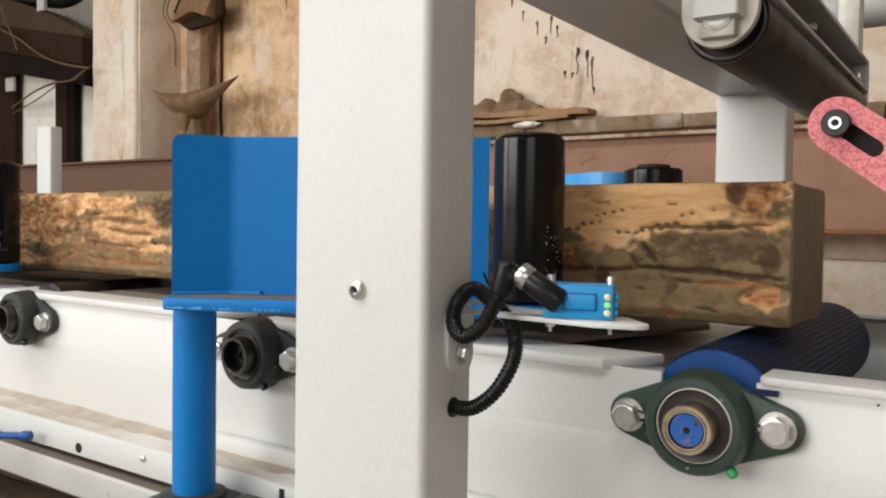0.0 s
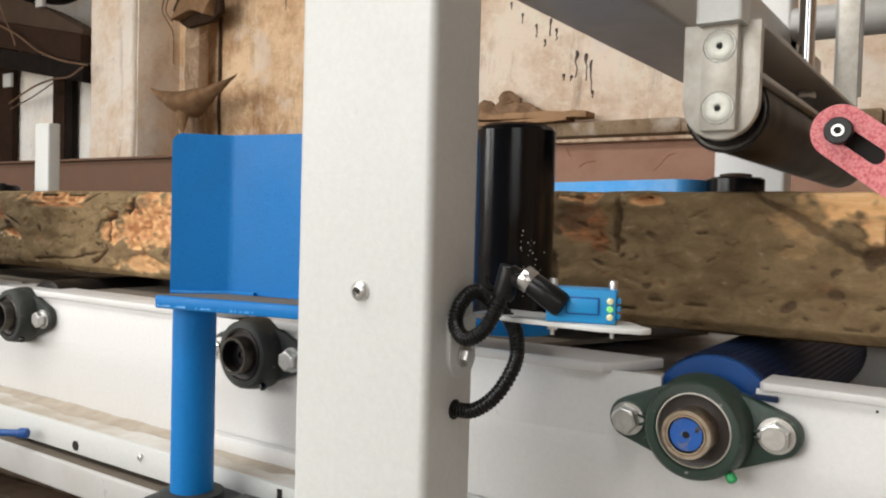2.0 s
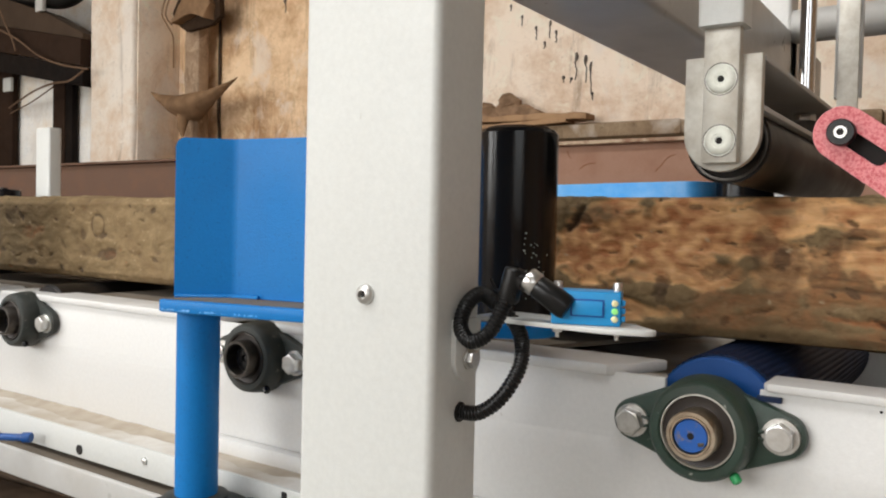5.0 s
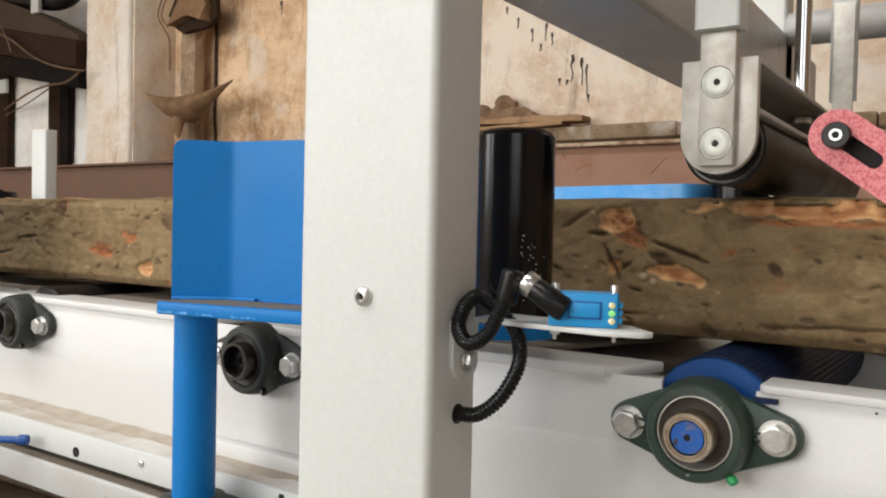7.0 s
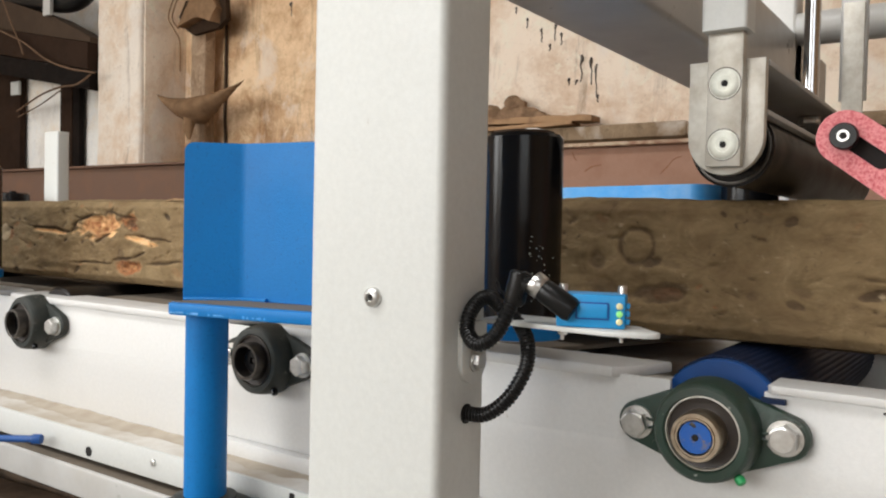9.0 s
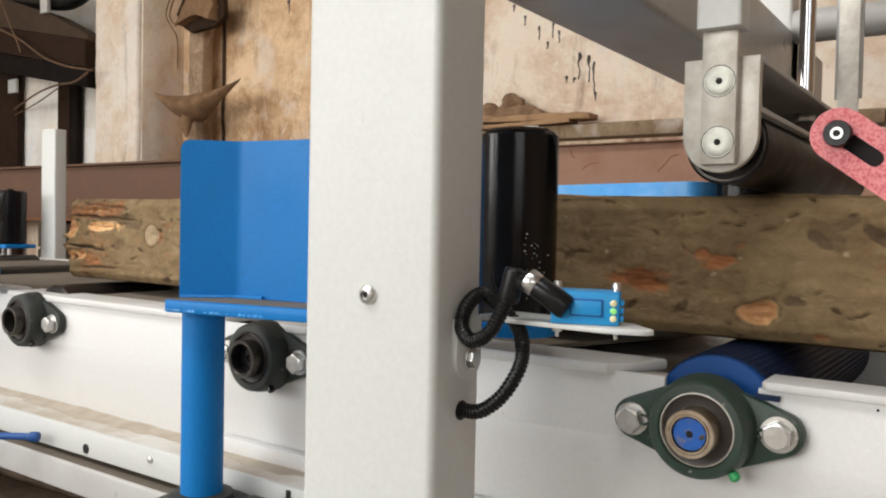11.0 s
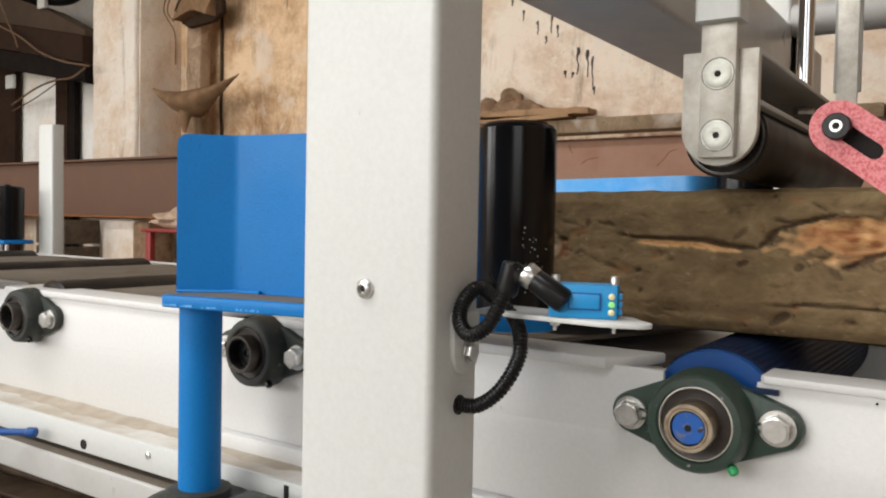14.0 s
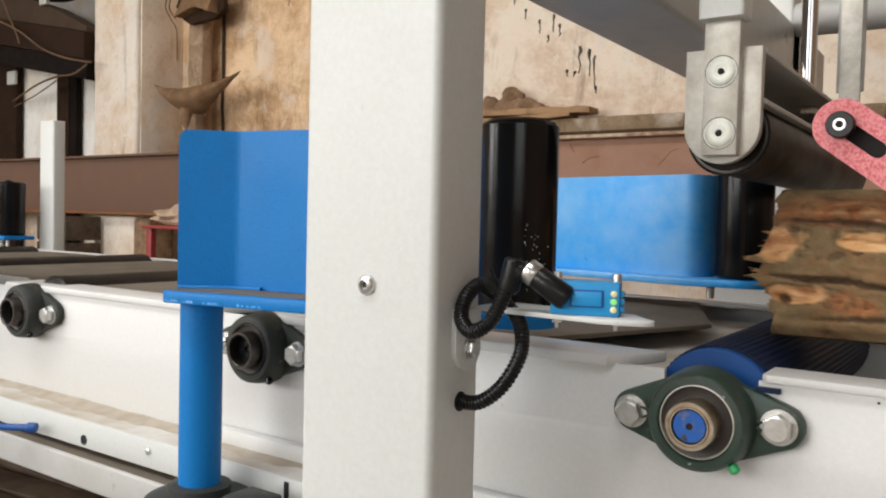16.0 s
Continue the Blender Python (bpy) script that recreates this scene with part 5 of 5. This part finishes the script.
def early_marks():
    """Olive bark with a slanting stain, a rusty knot and the charred orange band."""
    crack(-0.470, 0.160, -0.352, 0.092, 0.0055, 0.55)
    patch(-0.42, 0.120, 0.040, 0.03, "wood", 0.35)
    patch(-0.668, 0.155, 0.026, 0.008, "orange", 0.95)
    patch(-0.592, 0.150, 0.022, 0.008, "orange", 0.9)
    patch(-0.668, 0.118, 0.042, 0.032, "rust", 0.75, 20)
    patch(-0.685, 0.128, 0.022, 0.020, "dark", 0.5)
    patch(-0.645, 0.100, 0.016, 0.016, "rust", 0.9)
    crack(-0.622, 0.155, -0.622, 0.088, 0.0045, 0.75)
    crack(-0.705, 0.085, -0.704, 0.038, 0.0065, 0.7)
    crack(-0.75, 0.030, -0.60, 0.022, 0.0025, 0.8)
    crack(-0.70, 0.040, -0.63, 0.034, 0.0018, 0.6)
    patch(-0.852, 0.092, 0.030, 0.068, "orange", 1.0)
    patch(-0.858, 0.060, 0.022, 0.022, "wood", 0.9)
    patch(-0.862, 0.118, 0.020, 0.012, "rust", 0.9)
    crack(-0.885, 0.092, -0.825, 0.088, 0.003, 0.7, "rust")
    crack(-0.885, 0.075, -0.825, 0.072, 0.0025, 0.7, "rust")
    patch(-0.816, 0.105, 0.010, 0.060, "dark", 0.95)
    patch(-0.818, 0.022, 0.024, 0.014, "dark", 0.9)
    crack(-0.96, 0.157, -0.84, 0.154, 0.006, 0.8, "rust")
    patch(-0.935, 0.115, 0.035, 0.035, "grey", 0.6)
    patch(-0.915, 0.042, 0.050, 0.020, "orange", 0.9)
    patch(-0.905, 0.035, 0.030, 0.012, "wood", 0.9)
    patch(-0.885, 0.020, 0.060, 0.010, "rust", 0.6)
    patch(-0.972, 0.046, 0.028, 0.022, "dark", 0.95)
    patch(-1.055, 0.125, 0.046, 0.032, "dark", 0.85)
    patch(-1.04, 0.110, 0.030, 0.018, "rust", 0.6)
    patch(-1.005, 0.085, 0.050, 0.014, "pale", 0.45)


def middle_marks():
    """Long-grained brown bare stretch, then bark with two bare strips."""
    patch(-1.20, 0.085, 0.170, 0.085, "rust", 0.55)
    patch(-1.17, 0.100, 0.120, 0.050, "orange", 0.65)
    patch(-1.22, 0.140, 0.110, 0.016, "orange", 0.8)
    patch(-1.10, 0.058, 0.090, 0.010, "wood", 0.7)
    crack(-1.26, 0.108, -1.12, 0.102, 0.0065, 0.60)
    crack(-1.24, 0.088, -1.10, 0.080, 0.0045, 0.55)
    crack(-1.32, 0.066, -1.12, 0.056, 0.003, 0.5)
    crack(-1.30, 0.034, -1.06, 0.026, 0.006, 0.7, "rust")
    patch(-1.355, 0.090, 0.035, 0.040, "dark", 0.5)
    patch(-1.46, 0.118, 0.165, 0.048, "orange", 0.9)
    patch(-1.38, 0.132, 0.110, 0.034, "wood", 0.9)
    patch(-1.56, 0.088, 0.075, 0.030, "orange", 1.0)
    patch(-1.44, 0.075, 0.140, 0.020, "orange", 0.7)
    patch(-1.54, 0.028, 0.080, 0.016, "orange", 0.6)
    patch(-1.38, 0.035, 0.090, 0.025, "rust", 0.5)
    patch(-1.345, 0.094, 0.010, 0.014, "dark", 0.8)
    patch(-1.475, 0.050, 0.014, 0.016, "dark", 0.75)
    patch(-1.55, 0.140, 0.030, 0.012, "grey", 0.6)
    crack(-1.575, 0.150, -1.600, 0.118, 0.0045, 0.95)
    crack(-1.625, 0.122, -1.660, 0.108, 0.0045, 0.95)
    crack(-1.660, 0.108, -1.655, 0.050, 0.0040, 0.95)
    crack(-1.650, 0.050, -1.70, 0.020, 0.0030, 0.9)
    crack(-1.46, 0.105, -1.34, 0.112, 0.0020, 0.5, "rust")
    crack(-1.50, 0.138, -1.36, 0.136, 0.0018, 0.4, "rust")
    patch(-1.825, 0.150, 0.120, 0.013, "orange", 1.0)
    patch(-1.78, 0.153, 0.055, 0.008, "wood", 0.9)
    crack(-1.93, 0.136, -1.74, 0.133, 0.004, 0.8, "rust")
    crack(-1.735, 0.140, -1.69, 0.158, 0.002, 0.8)
    patch(-1.652, 0.080, 0.038, 0.022, "orange", 1.0)
    patch(-1.640, 0.080, 0.020, 0.010, "wood", 0.9)
    crack(-1.692, 0.080, -1.680, 0.104, 0.003, 0.95)
    crack(-1.680, 0.104, -1.63, 0.110, 0.0025, 0.9)
    crack(-1.692, 0.062, -1.665, 0.052, 0.0028, 0.9)
    crack(-1.76, 0.030, -1.68, 0.042, 0.0022, 0.8)
    crack(-1.90, 0.022, -1.76, 0.030, 0.0018, 0.6)


def late_marks():
    """Bark with a torn rusty scar, ringed knots and red-brown flats."""
    patch(-2.085, 0.135, 0.024, 0.014, "orange", 0.9)
    patch(-2.060, 0.116, 0.042, 0.014, "rust", 0.95, -38)
    patch(-2.030, 0.094, 0.020, 0.008, "dark", 0.8, -20)
    patch(-2.003, 0.073, 0.030, 0.011, "orange", 1.0, -8)
    patch(-2.082, 0.080, 0.009, 0.010, "orange", 0.8)
    crack(-2.115, 0.120, -2.09, 0.118, 0.003, 0.9)
    crack(-2.035, 0.112, -1.97, 0.088, 0.0025, 0.9)
    crack(-2.15, 0.125, -2.11, 0.150, 0.003, 0.5)
    crack(-2.095, 0.105, -2.075, 0.062, 0.0025, 0.8)
    patch(-2.045, 0.070, 0.005, 0.003, "pale", 1.0)
    patch(-2.032, 0.064, 0.004, 0.004, "pale", 1.0)
    crack(-2.34, 0.033, -2.05, 0.026, 0.0024, 0.85)
    patch(-2.300, 0.062, 0.018, 0.016, "dark", 0.75)
    patch(-2.300, 0.060, 0.010, 0.008, "rust", 0.9)
    patch(-2.306, 0.125, 0.010, 0.022, "dark", 0.35)
    patch(-2.600, 0.106, 0.023, 0.023, "ring", 0.9)
    patch(-2.565, 0.052, 0.036, 0.013, "dark", 0.65)
    patch(-2.56, 0.050, 0.020, 0.008, "rust", 0.7)
    patch(-2.47, 0.140, 0.022, 0.014, "dark", 0.3)
    patch(-2.85, 0.09, 0.05, 0.02, "rust", 0.5)
    patch(-2.995, 0.034, 0.024, 0.013, "orange", 0.95)
    patch(-3.13, 0.064, 0.036, 0.018, "red", 1.0)
    patch(-3.037, 0.088, 0.022, 0.009, "red", 0.95, 12)
    patch(-3.055, 0.095, 0.012, 0.008, "red", 0.8)
    patch(-3.272, 0.150, 0.026, 0.018, "rust", 0.95)
    patch(-3.275, 0.142, 0.024, 0.018, "dark", 0.75)
    patch(-3.36, 0.135, 0.02, 0.012, "dark", 0.35)
    crack(-3.42, 0.080, -3.36, 0.086, 0.003, 0.8)
    crack(-3.40, 0.090, -3.385, 0.075, 0.002, 0.8)
    crack(-3.56, 0.040, -3.46, 0.050, 0.003, 0.7)


def rear_marks():
    """The large torn scar, the cut branch and the splintered rear."""
    patch(-3.700, 0.112, 0.095, 0.024, "orange", 1.0, 4)
    patch(-3.690, 0.100, 0.060, 0.012, "wood", 0.95)
    patch(-3.625, 0.120, 0.042, 0.016, "rust", 0.9, -14)
    patch(-3.615, 0.118, 0.022, 0.009, "dark", 0.7)
    crack(-3.889, 0.106, -3.812, 0.098, 0.0032, 0.95)
    crack(-3.812, 0.098, -3.790, 0.120, 0.0035, 0.95)
    crack(-3.790, 0.121, -3.735, 0.136, 0.0030, 0.95)
    crack(-3.690, 0.142, -3.600, 0.126, 0.0025, 0.8)
    crack(-3.728, 0.078, -3.686, 0.098, 0.0035, 0.95)
    crack(-3.625, 0.093, -3.530, 0.078, 0.0062, 0.9, "wood")
    crack(-3.600, 0.094, -3.49, 0.086, 0.0022, 0.9)
    crack(-3.95, 0.102, -3.83, 0.096, 0.0038, 0.9, "wood")
    crack(-3.97, 0.107, -3.83, 0.102, 0.0018, 0.9)
    patch(-3.622, 0.034, 0.036, 0.014, "rust", 0.95)
    patch(-3.612, 0.032, 0.020, 0.008, "orange", 0.9)
    crack(-3.665, 0.046, -3.60, 0.052, 0.0026, 0.9)
    crack(-3.60, 0.052, -3.565, 0.064, 0.0026, 0.9)
    crack(-3.80, 0.036, -3.67, 0.040, 0.0020, 0.8)
    patch(-3.73, 0.055, 0.06, 0.012, "grey", 0.6)
    patch(-4.070, 0.092, 0.021, 0.021, "disc", 0.9)
    patch(-4.046, 0.090, 0.010, 0.014, "rust", 0.8)
    patch(-4.25, 0.145, 0.14, 0.028, "dark", 0.35)
    patch(-4.27, 0.060, 0.10, 0.050, "rust", 0.38)
    patch(-4.225, 0.107, 0.058, 0.011, "wood", 1.0)
    crack(-4.28, 0.108, -4.18, 0.106, 0.0018, 0.7, "rust")
    patch(-4.25, 0.140, 0.090, 0.020, "rust", 0.85)
    crack(-4.33, 0.126, -4.13, 0.120, 0.0035, 0.85)
    crack(-4.30, 0.152, -4.15, 0.140, 0.0035, 0.6)
    crack(-4.29, 0.137, -4.22, 0.138, 0.004, 0.8, "wood")
    patch(-4.150, 0.118, 0.040, 0.016, "dark", 0.45)
    patch(-4.335, 0.100, 0.035, 0.017, "orange", 0.95)
    patch(-4.315, 0.048, 0.030, 0.013, "orange", 1.0)
    patch(-4.262, 0.042, 0.032, 0.012, "rust", 0.9)
    crack(-4.345, 0.068, -4.22, 0.060, 0.0032, 0.95)
    crack(-4.30, 0.022, -4.18, 0.026, 0.0028, 0.7)


def small_marks():
    """Scattered flecks, scars and splits of the bark."""
    rng = random.Random(77)
    for k in range(640):
        u, z = -LENGTH * rng.random(), rng.uniform(0.006, 0.158)
        kind = rng.choice(("dark", "dark", "dark", "rust", "split", "split", "split", "chip"))
        if kind == "split":
            ln, lean = rng.uniform(0.003, 0.014), rng.uniform(-0.8, 0.8)
            crack(u - ln * math.cos(lean), z - 0.6 * ln * math.sin(lean), u + ln * math.cos(lean), z + 0.6 * ln * math.sin(lean), rng.uniform(0.0009, 0.0020), rng.uniform(0.3, 0.8))
        elif kind == "chip":
            patch(u, z, rng.uniform(0.002, 0.004), rng.uniform(0.001, 0.0022), "pale", 0.8, rng.uniform(-60, 60))
        else:
            s = 0.0022 + 0.0065 * rng.random() ** 2
            patch(u, z, s * rng.uniform(1.0, 2.2), s * 0.8, kind, rng.uniform(0.3, 0.85), rng.uniform(-50, 50))
    for k in range(110):
        patch(-LENGTH * rng.random(), rng.uniform(0.01, 0.155), rng.uniform(0.012, 0.030), rng.uniform(0.006, 0.015), rng.choice(("dark", "grey", "rust")), rng.uniform(0.2, 0.45), rng.uniform(-40, 40))


for stretch in (front_marks, early_marks, middle_marks, late_marks, rear_marks, small_marks):
    stretch()


def tear(z):
    """How far the splintered rear end stands back from the full length, by height."""
    edge = float(np.interp(z, (0.0, 0.052, 0.060, 0.066, 0.073, 0.078, 0.084, 0.098, 0.118, 0.163), (-0.010, -0.016, -0.018, -0.035, -0.016, -0.012, -0.036, -0.022, -0.014, -0.010)))
    return edge + 0.007 * noise.noise(Vector((3.3, 0, z * 110))) + 0.006 * noise.noise(Vector((9.1, 0, z * 260)))


def trunk():
    t = thing("squared_trunk", (0, 0, 0), "rough squared pine trunk with bark, bare orange wood and rot", "log")
    wide, high = 0.195, 0.163
    # outline round the trunk: near face, top, far face, bottom
    around = [(0.0, high * (k / 72)) for k in range(73)] + [(wide * k / 9, high) for k in range(1, 9)] + [(wide, high * (1 - k / 8)) for k in range(9)] + [(wide * (1 - k / 9), 0) for k in range(1, 9)]
    steps = 1800
    verts, masks, faces = [], [], []
    n = len(around)
    for i in range(steps + 1):
        u0 = -(LENGTH - 0.0) * i / steps
        near = [mk for mk in MARKS if abs(u0 - mk[0]) < mk[8] * 1.7 + 0.012]
        for y, z in around:
            u = u0
            if i > steps - 38:
                blend = (i - (steps - 38)) / 38
                u += blend * tear(z + 0.1 * y)
            q = Vector((u, y, z))
            wob = noise.noise(Vector((u * 2.2, y * 9, z * 9)))
            rough = noise.noise(Vector((u * 14, y * 40, z * 40)))
            flaky = abs(noise.noise(Vector((u * 26, 3.0, z * 44)))) * 2 - 0.5
            wood = dark = pale = rust = rim = split = 0.0
            if y < 0.03:
                broad = noise.noise(Vector((u * 24, 1.7, z * 36)))
                fine = noise.noise(Vector((u * 70, 5.1, z * 100)))
                tiny = noise.noise(Vector((u * 170, 2.1, z * 220)))
                edge = 0.65 * broad + 0.32 * fine + 0.10 * tiny
                for cx, cz, ru, rz, kind, amount, co, si, _ in near:
                    du, dz = u - cx, z - cz
                    along, over = (du * co + dz * si) / ru, (dz * co - du * si)
                    if kind[0] == "l":
                        if abs(along) > 1.15:
                            continue
                        over = (over + 0.0035 * broad * min(1, ru * 18) + 0.0012 * fine) / (rz * (1 - 0.55 * along * along) * (1 + 0.6 * tiny) + 1e-5)
                        f = amount * min(1, max(0, 1.5 - abs(over))) * min(1, max(0, (1.15 - abs(along)) * 4))
                        if kind == "line dark":
                            split = max(split, f)
                        elif kind == "line rust":
                            rust = max(rust, f)
                        else:
                            wood = max(wood, f)
                        continue
                    g = math.hypot(along, over / rz)
                    if g > 2.0:
                        continue
                    d = g + edge * (1 if ru > 0.012 else 0.6)
                    f = amount * min(1, max(0, (1.10 - d) / 0.40))
                    if kind == "wood":
                        wood = max(wood, f)
                    elif kind == "orange":
                        wood, rust = max(wood, f), max(rust, f * (0.68 + 0.6 * fine))
                    elif kind == "dark":
                        dark = max(dark, f)
                    elif kind == "rust":
                        rust, dark = max(rust, f * (0.8 + 0.5 * fine)), max(dark, f * (0.25 + 0.6 * tiny))
                    elif kind == "red":
                        rust = max(rust, f)
                    elif kind == "grey":
                        dark, wood = max(dark, f * (0.42 + 0.4 * fine)), wood * (1 - f)
                    elif kind == "pale":
                        pale = max(pale, f)
                    elif kind == "disc":
                        pale = max(pale, 0.75 * min(1, max(0, (0.95 - g) / 0.12)))
                        dark = max(dark, 0.5 * max(0, 1 - abs(g - 1.05) / 0.14))
                    else:
                        dark = max(dark, (0.62 + 0.5 * fine) * max(0, 1 - abs(g - 0.92) / 0.26))
                    # rim: dark outline that paints the bark edge's shadow round bare wood
                    if kind in ("wood", "orange") and ru > 0.015:
                        rim = max(rim, amount * max(0, 1 - abs(d - 1.08) / 0.13))
                dark = max(dark, split, 0.55 * rim * (1 - wood))
            elif abs(u) < 0.5:
                wood = 0.6
            out = 0.0045 * wob + 0.0026 * rough + 0.0014 * (flaky if y < 0.03 else 0) * (1 - wood) - 0.0065 * wood - 0.0030 * rust - 0.0035 * dark - 0.0040 * split + 0.0015 * pale
            cy, cz = y - wide / 2, z - high / 2
            corner = max(0, abs(cy) / (wide / 2) + abs(cz) / (high / 2) - 1.82) * 0.055
            push = Vector((0, (1 if cy > 0 else -1) * (out - corner) if y in (0.0, wide) else 0, (1 if cz > 0 else -1) * (out - corner) if z in (0.0, high) else 0))
            if z == 0.0 and push.z < 0:
                push.z = 0
            verts.append(q + push)
            masks.append((wood, dark, pale, min(1, max(0, rust))))
    for i in range(steps):
        for k in range(n):
            a, b = i * n + k, i * n + (k + 1) % n
            faces.append((a, b, b + n, a + n))
    faces.append(tuple(range(steps * n, steps * n + n)))
    me = bpy.data.meshes.new("timber")
    me.from_pydata([tuple(v) for v in verts], [], faces)
    layer = me.color_attributes.new("surface", "FLOAT_COLOR", "POINT")
    layer.data.foreach_set("color", np.array(masks, dtype=np.float32).ravel())
    me.materials.append(TRUNK)
    for p in me.polygons:
        p.use_smooth = True
    ob = new("timber", me)
    ob.parent = t
    # sawn front
    bm = slab(rounded(0.006, wide - 0.006, 0.004, high - 0.006, 0.014), Matrix(((0, 0, 1, 0), (1, 0, 0, 0), (0, 1, 0, 0), (0, 0, 0, 1))), -0.01, 0.002, 0.001)
    o = link_mesh("sawn_end", bm, END_GRAIN)
    o.parent = t
    tagged(o, "smooth brownish sawn front end")
    # splinters at the torn rear
    rng = random.Random(21)
    for k in range(30):
        z, y = rng.uniform(0.01, 0.115), rng.uniform(0.0, 0.19)
        if k < 16:
            z, y = rng.gauss(0.082, 0.014), rng.uniform(0.0, 0.04)
        ln, r = rng.uniform(0.018, 0.042), rng.uniform(0.002, 0.006)
        z = min(max(z, 0.012), 0.15)
        at = Vector((-LENGTH + tear(z) + 0.02, y + 0.004, z))
        way = Vector((-1, rng.uniform(-0.15, 0.15), rng.uniform(-0.22, 0.18)))
        bm = lathe([(r, 0), (r * 0.8, ln * 0.4), (r * 0.45, ln * 0.75), (r * 0.08, ln)], at, way, 5)
        for v in bm.verts:
            v.co.y += (v.co.y - at.y) * 0.6
        o = link_mesh("splinter", bm, SPLINTER)
        o.parent = t
    # thin curl of bark lifting from the upper edge
    for x, ln in ((-3.23, 0.06), (-3.47, 0.045)):
        line = spline([(x + ln, 0.01, 0.160), (x + ln * 0.3, 0.004, 0.1630), (x - ln * 0.4, 0.006, 0.1640), (x - ln, 0.01, 0.160)], 6)
        o = link_mesh("bark_curl", tube(line, 0.0014, 6), SPLINTER)
        o.parent = t
    return t


SPLINTER = painted("pale_splintered_wood", (0.42, 0.25, 0.12), (0.20, 0.11, 0.05), 0.8, (0.4, 0.65), 0.8, 1.0, 60)

hall()
rubble()
corner_pieces()
floor_boards()
conveyor()
sawdust()
DRUMS = rollers()
for k, ax in enumerate(AXLES[:4]):
    bearing(ax, k > 0)
gantry()
small_far_post()
PRESS, PRESS_ROLL = press_roller()
NEAR_ARM = near_arm("blue steel guide arm with black upright roller")
UP_ARM = near_arm("blue guide arm upstream beside the trunk, black roller")
pole_base(*NEAR_PIVOT)
pole_base(*UP_PIVOT)
pole_base(*FAR_PIVOT)
FAR_ARM = far_arm()
sensor()
red_link()
blue_handle()
LOG = trunk()

# ---- what moves ----
# seconds and how far the trunk's front has come along the conveyor
FEED = [(0, 0.050), (0.5, 0.178), (0.7, 0.193), (1.0, 0.206), (1.15, 0.222), (1.5, 0.314), (2, 0.478), (2.5, 0.630), (3, 0.795), (3.5, 0.942), (4, 1.096), (4.5, 1.240), (5, 1.382), (5.5, 1.522), (6, 1.660), (6.5, 1.797),
        (7, 1.934), (7.5, 2.065), (8, 2.204), (8.5, 2.331), (9, 2.470), (9.5, 2.606), (10, 2.740), (10.5, 2.874), (11, 3.008), (11.5, 3.142), (12, 3.284), (12.5, 3.420), (13, 3.553), (13.5, 3.683), (14, 3.829),
        (14.5, 3.964), (15, 4.096), (15.5, 4.221), (16, 4.372)]


def fed(t):
    return float(np.interp(t, [a for a, _ in FEED], [b for _, b in FEED]))


def motions():
    rise = lambda t: float(np.interp(t, (0, 1.2, 1.8, 2.2, 16), (0.009, 0.010, 0.009, 0.0, 0.0)))  # noqa: E731
    times = sorted({a for a, _ in FEED} | {1.3, 1.8, 1.9, 2.1, 2.2})
    walk(LOG, [(t, pose(fed(t), 0.112, 0.7685 + rise(t), 0, -0.10 * rise(t) / 0.01, 0)) for t in times])
    ticks = [k * 2 / 15 for k in range(121)]
    for k, d in enumerate(DRUMS):
        r = RDRUM if k == 0 else 0.062
        walk(d, [(t, pose(AXLES[k], 0.36, ZAX, 0, math.degrees((fed(t) - 0.05) / r), 0)) for t in ticks])
    drop = lambda t: float(np.interp(t, (0, 1.7, 1.8, 1.9, 2.0, 2.1, 2.2, 16), (0.112, 0.112, 0.089, 0.060, 0.029, 0.004, 0.0, 0.0)))  # noqa: E731
    walk(PRESS, [(t, pose(0.003, 0.36, 0.979 + drop(t))) for t in (0, 1, 1.6, 1.7, 1.8, 1.9, 2.0, 2.1, 2.2, 3, 9, 16)])
    rolled = lambda t: math.degrees(max(0, fed(t) - fed(2.0)) / 0.0395)  # noqa: E731
    walk(PRESS_ROLL, [(t, pose(0, 0, 0, 0, rolled(t), 0)) for t in ticks])
    walk(NEAR_ARM, [(t, pose(*NEAR_PIVOT, 0, 0, 0, a)) for t, a in ((0, 28.5), (0.8, 28.9), (1.2, 28.0), (1.3, 23.5), (1.4, 12.9), (1.5, 11.8), (2.5, 11.5), (16, 11.5))])
    walk(UP_ARM, [(t, pose(*UP_PIVOT, 0, 0, 0, a)) for t, a in ((0, 22.0), (0.3, 25.5), (0.5, 28.0), (1.0, 26.4), (1.2, 25.6), (1.3, 23.5), (1.4, 13.2), (1.5, 12.4), (2.5, 12.3), (16, 12.3))])
    rows = []
    for t, f in ((0, 1), (0.7, 1), (1.0, 0.92), (1.2, 0.62), (1.3, 0.36), (1.4, 0.20), (1.6, 0.14), (2.2, 0.08), (3.0, 0), (16, 0)):
        rows.append((t, pose(*FAR_PIVOT, 0, 0, 0, -24 - 19 * f)))
    walk(FAR_ARM, rows)


motions()
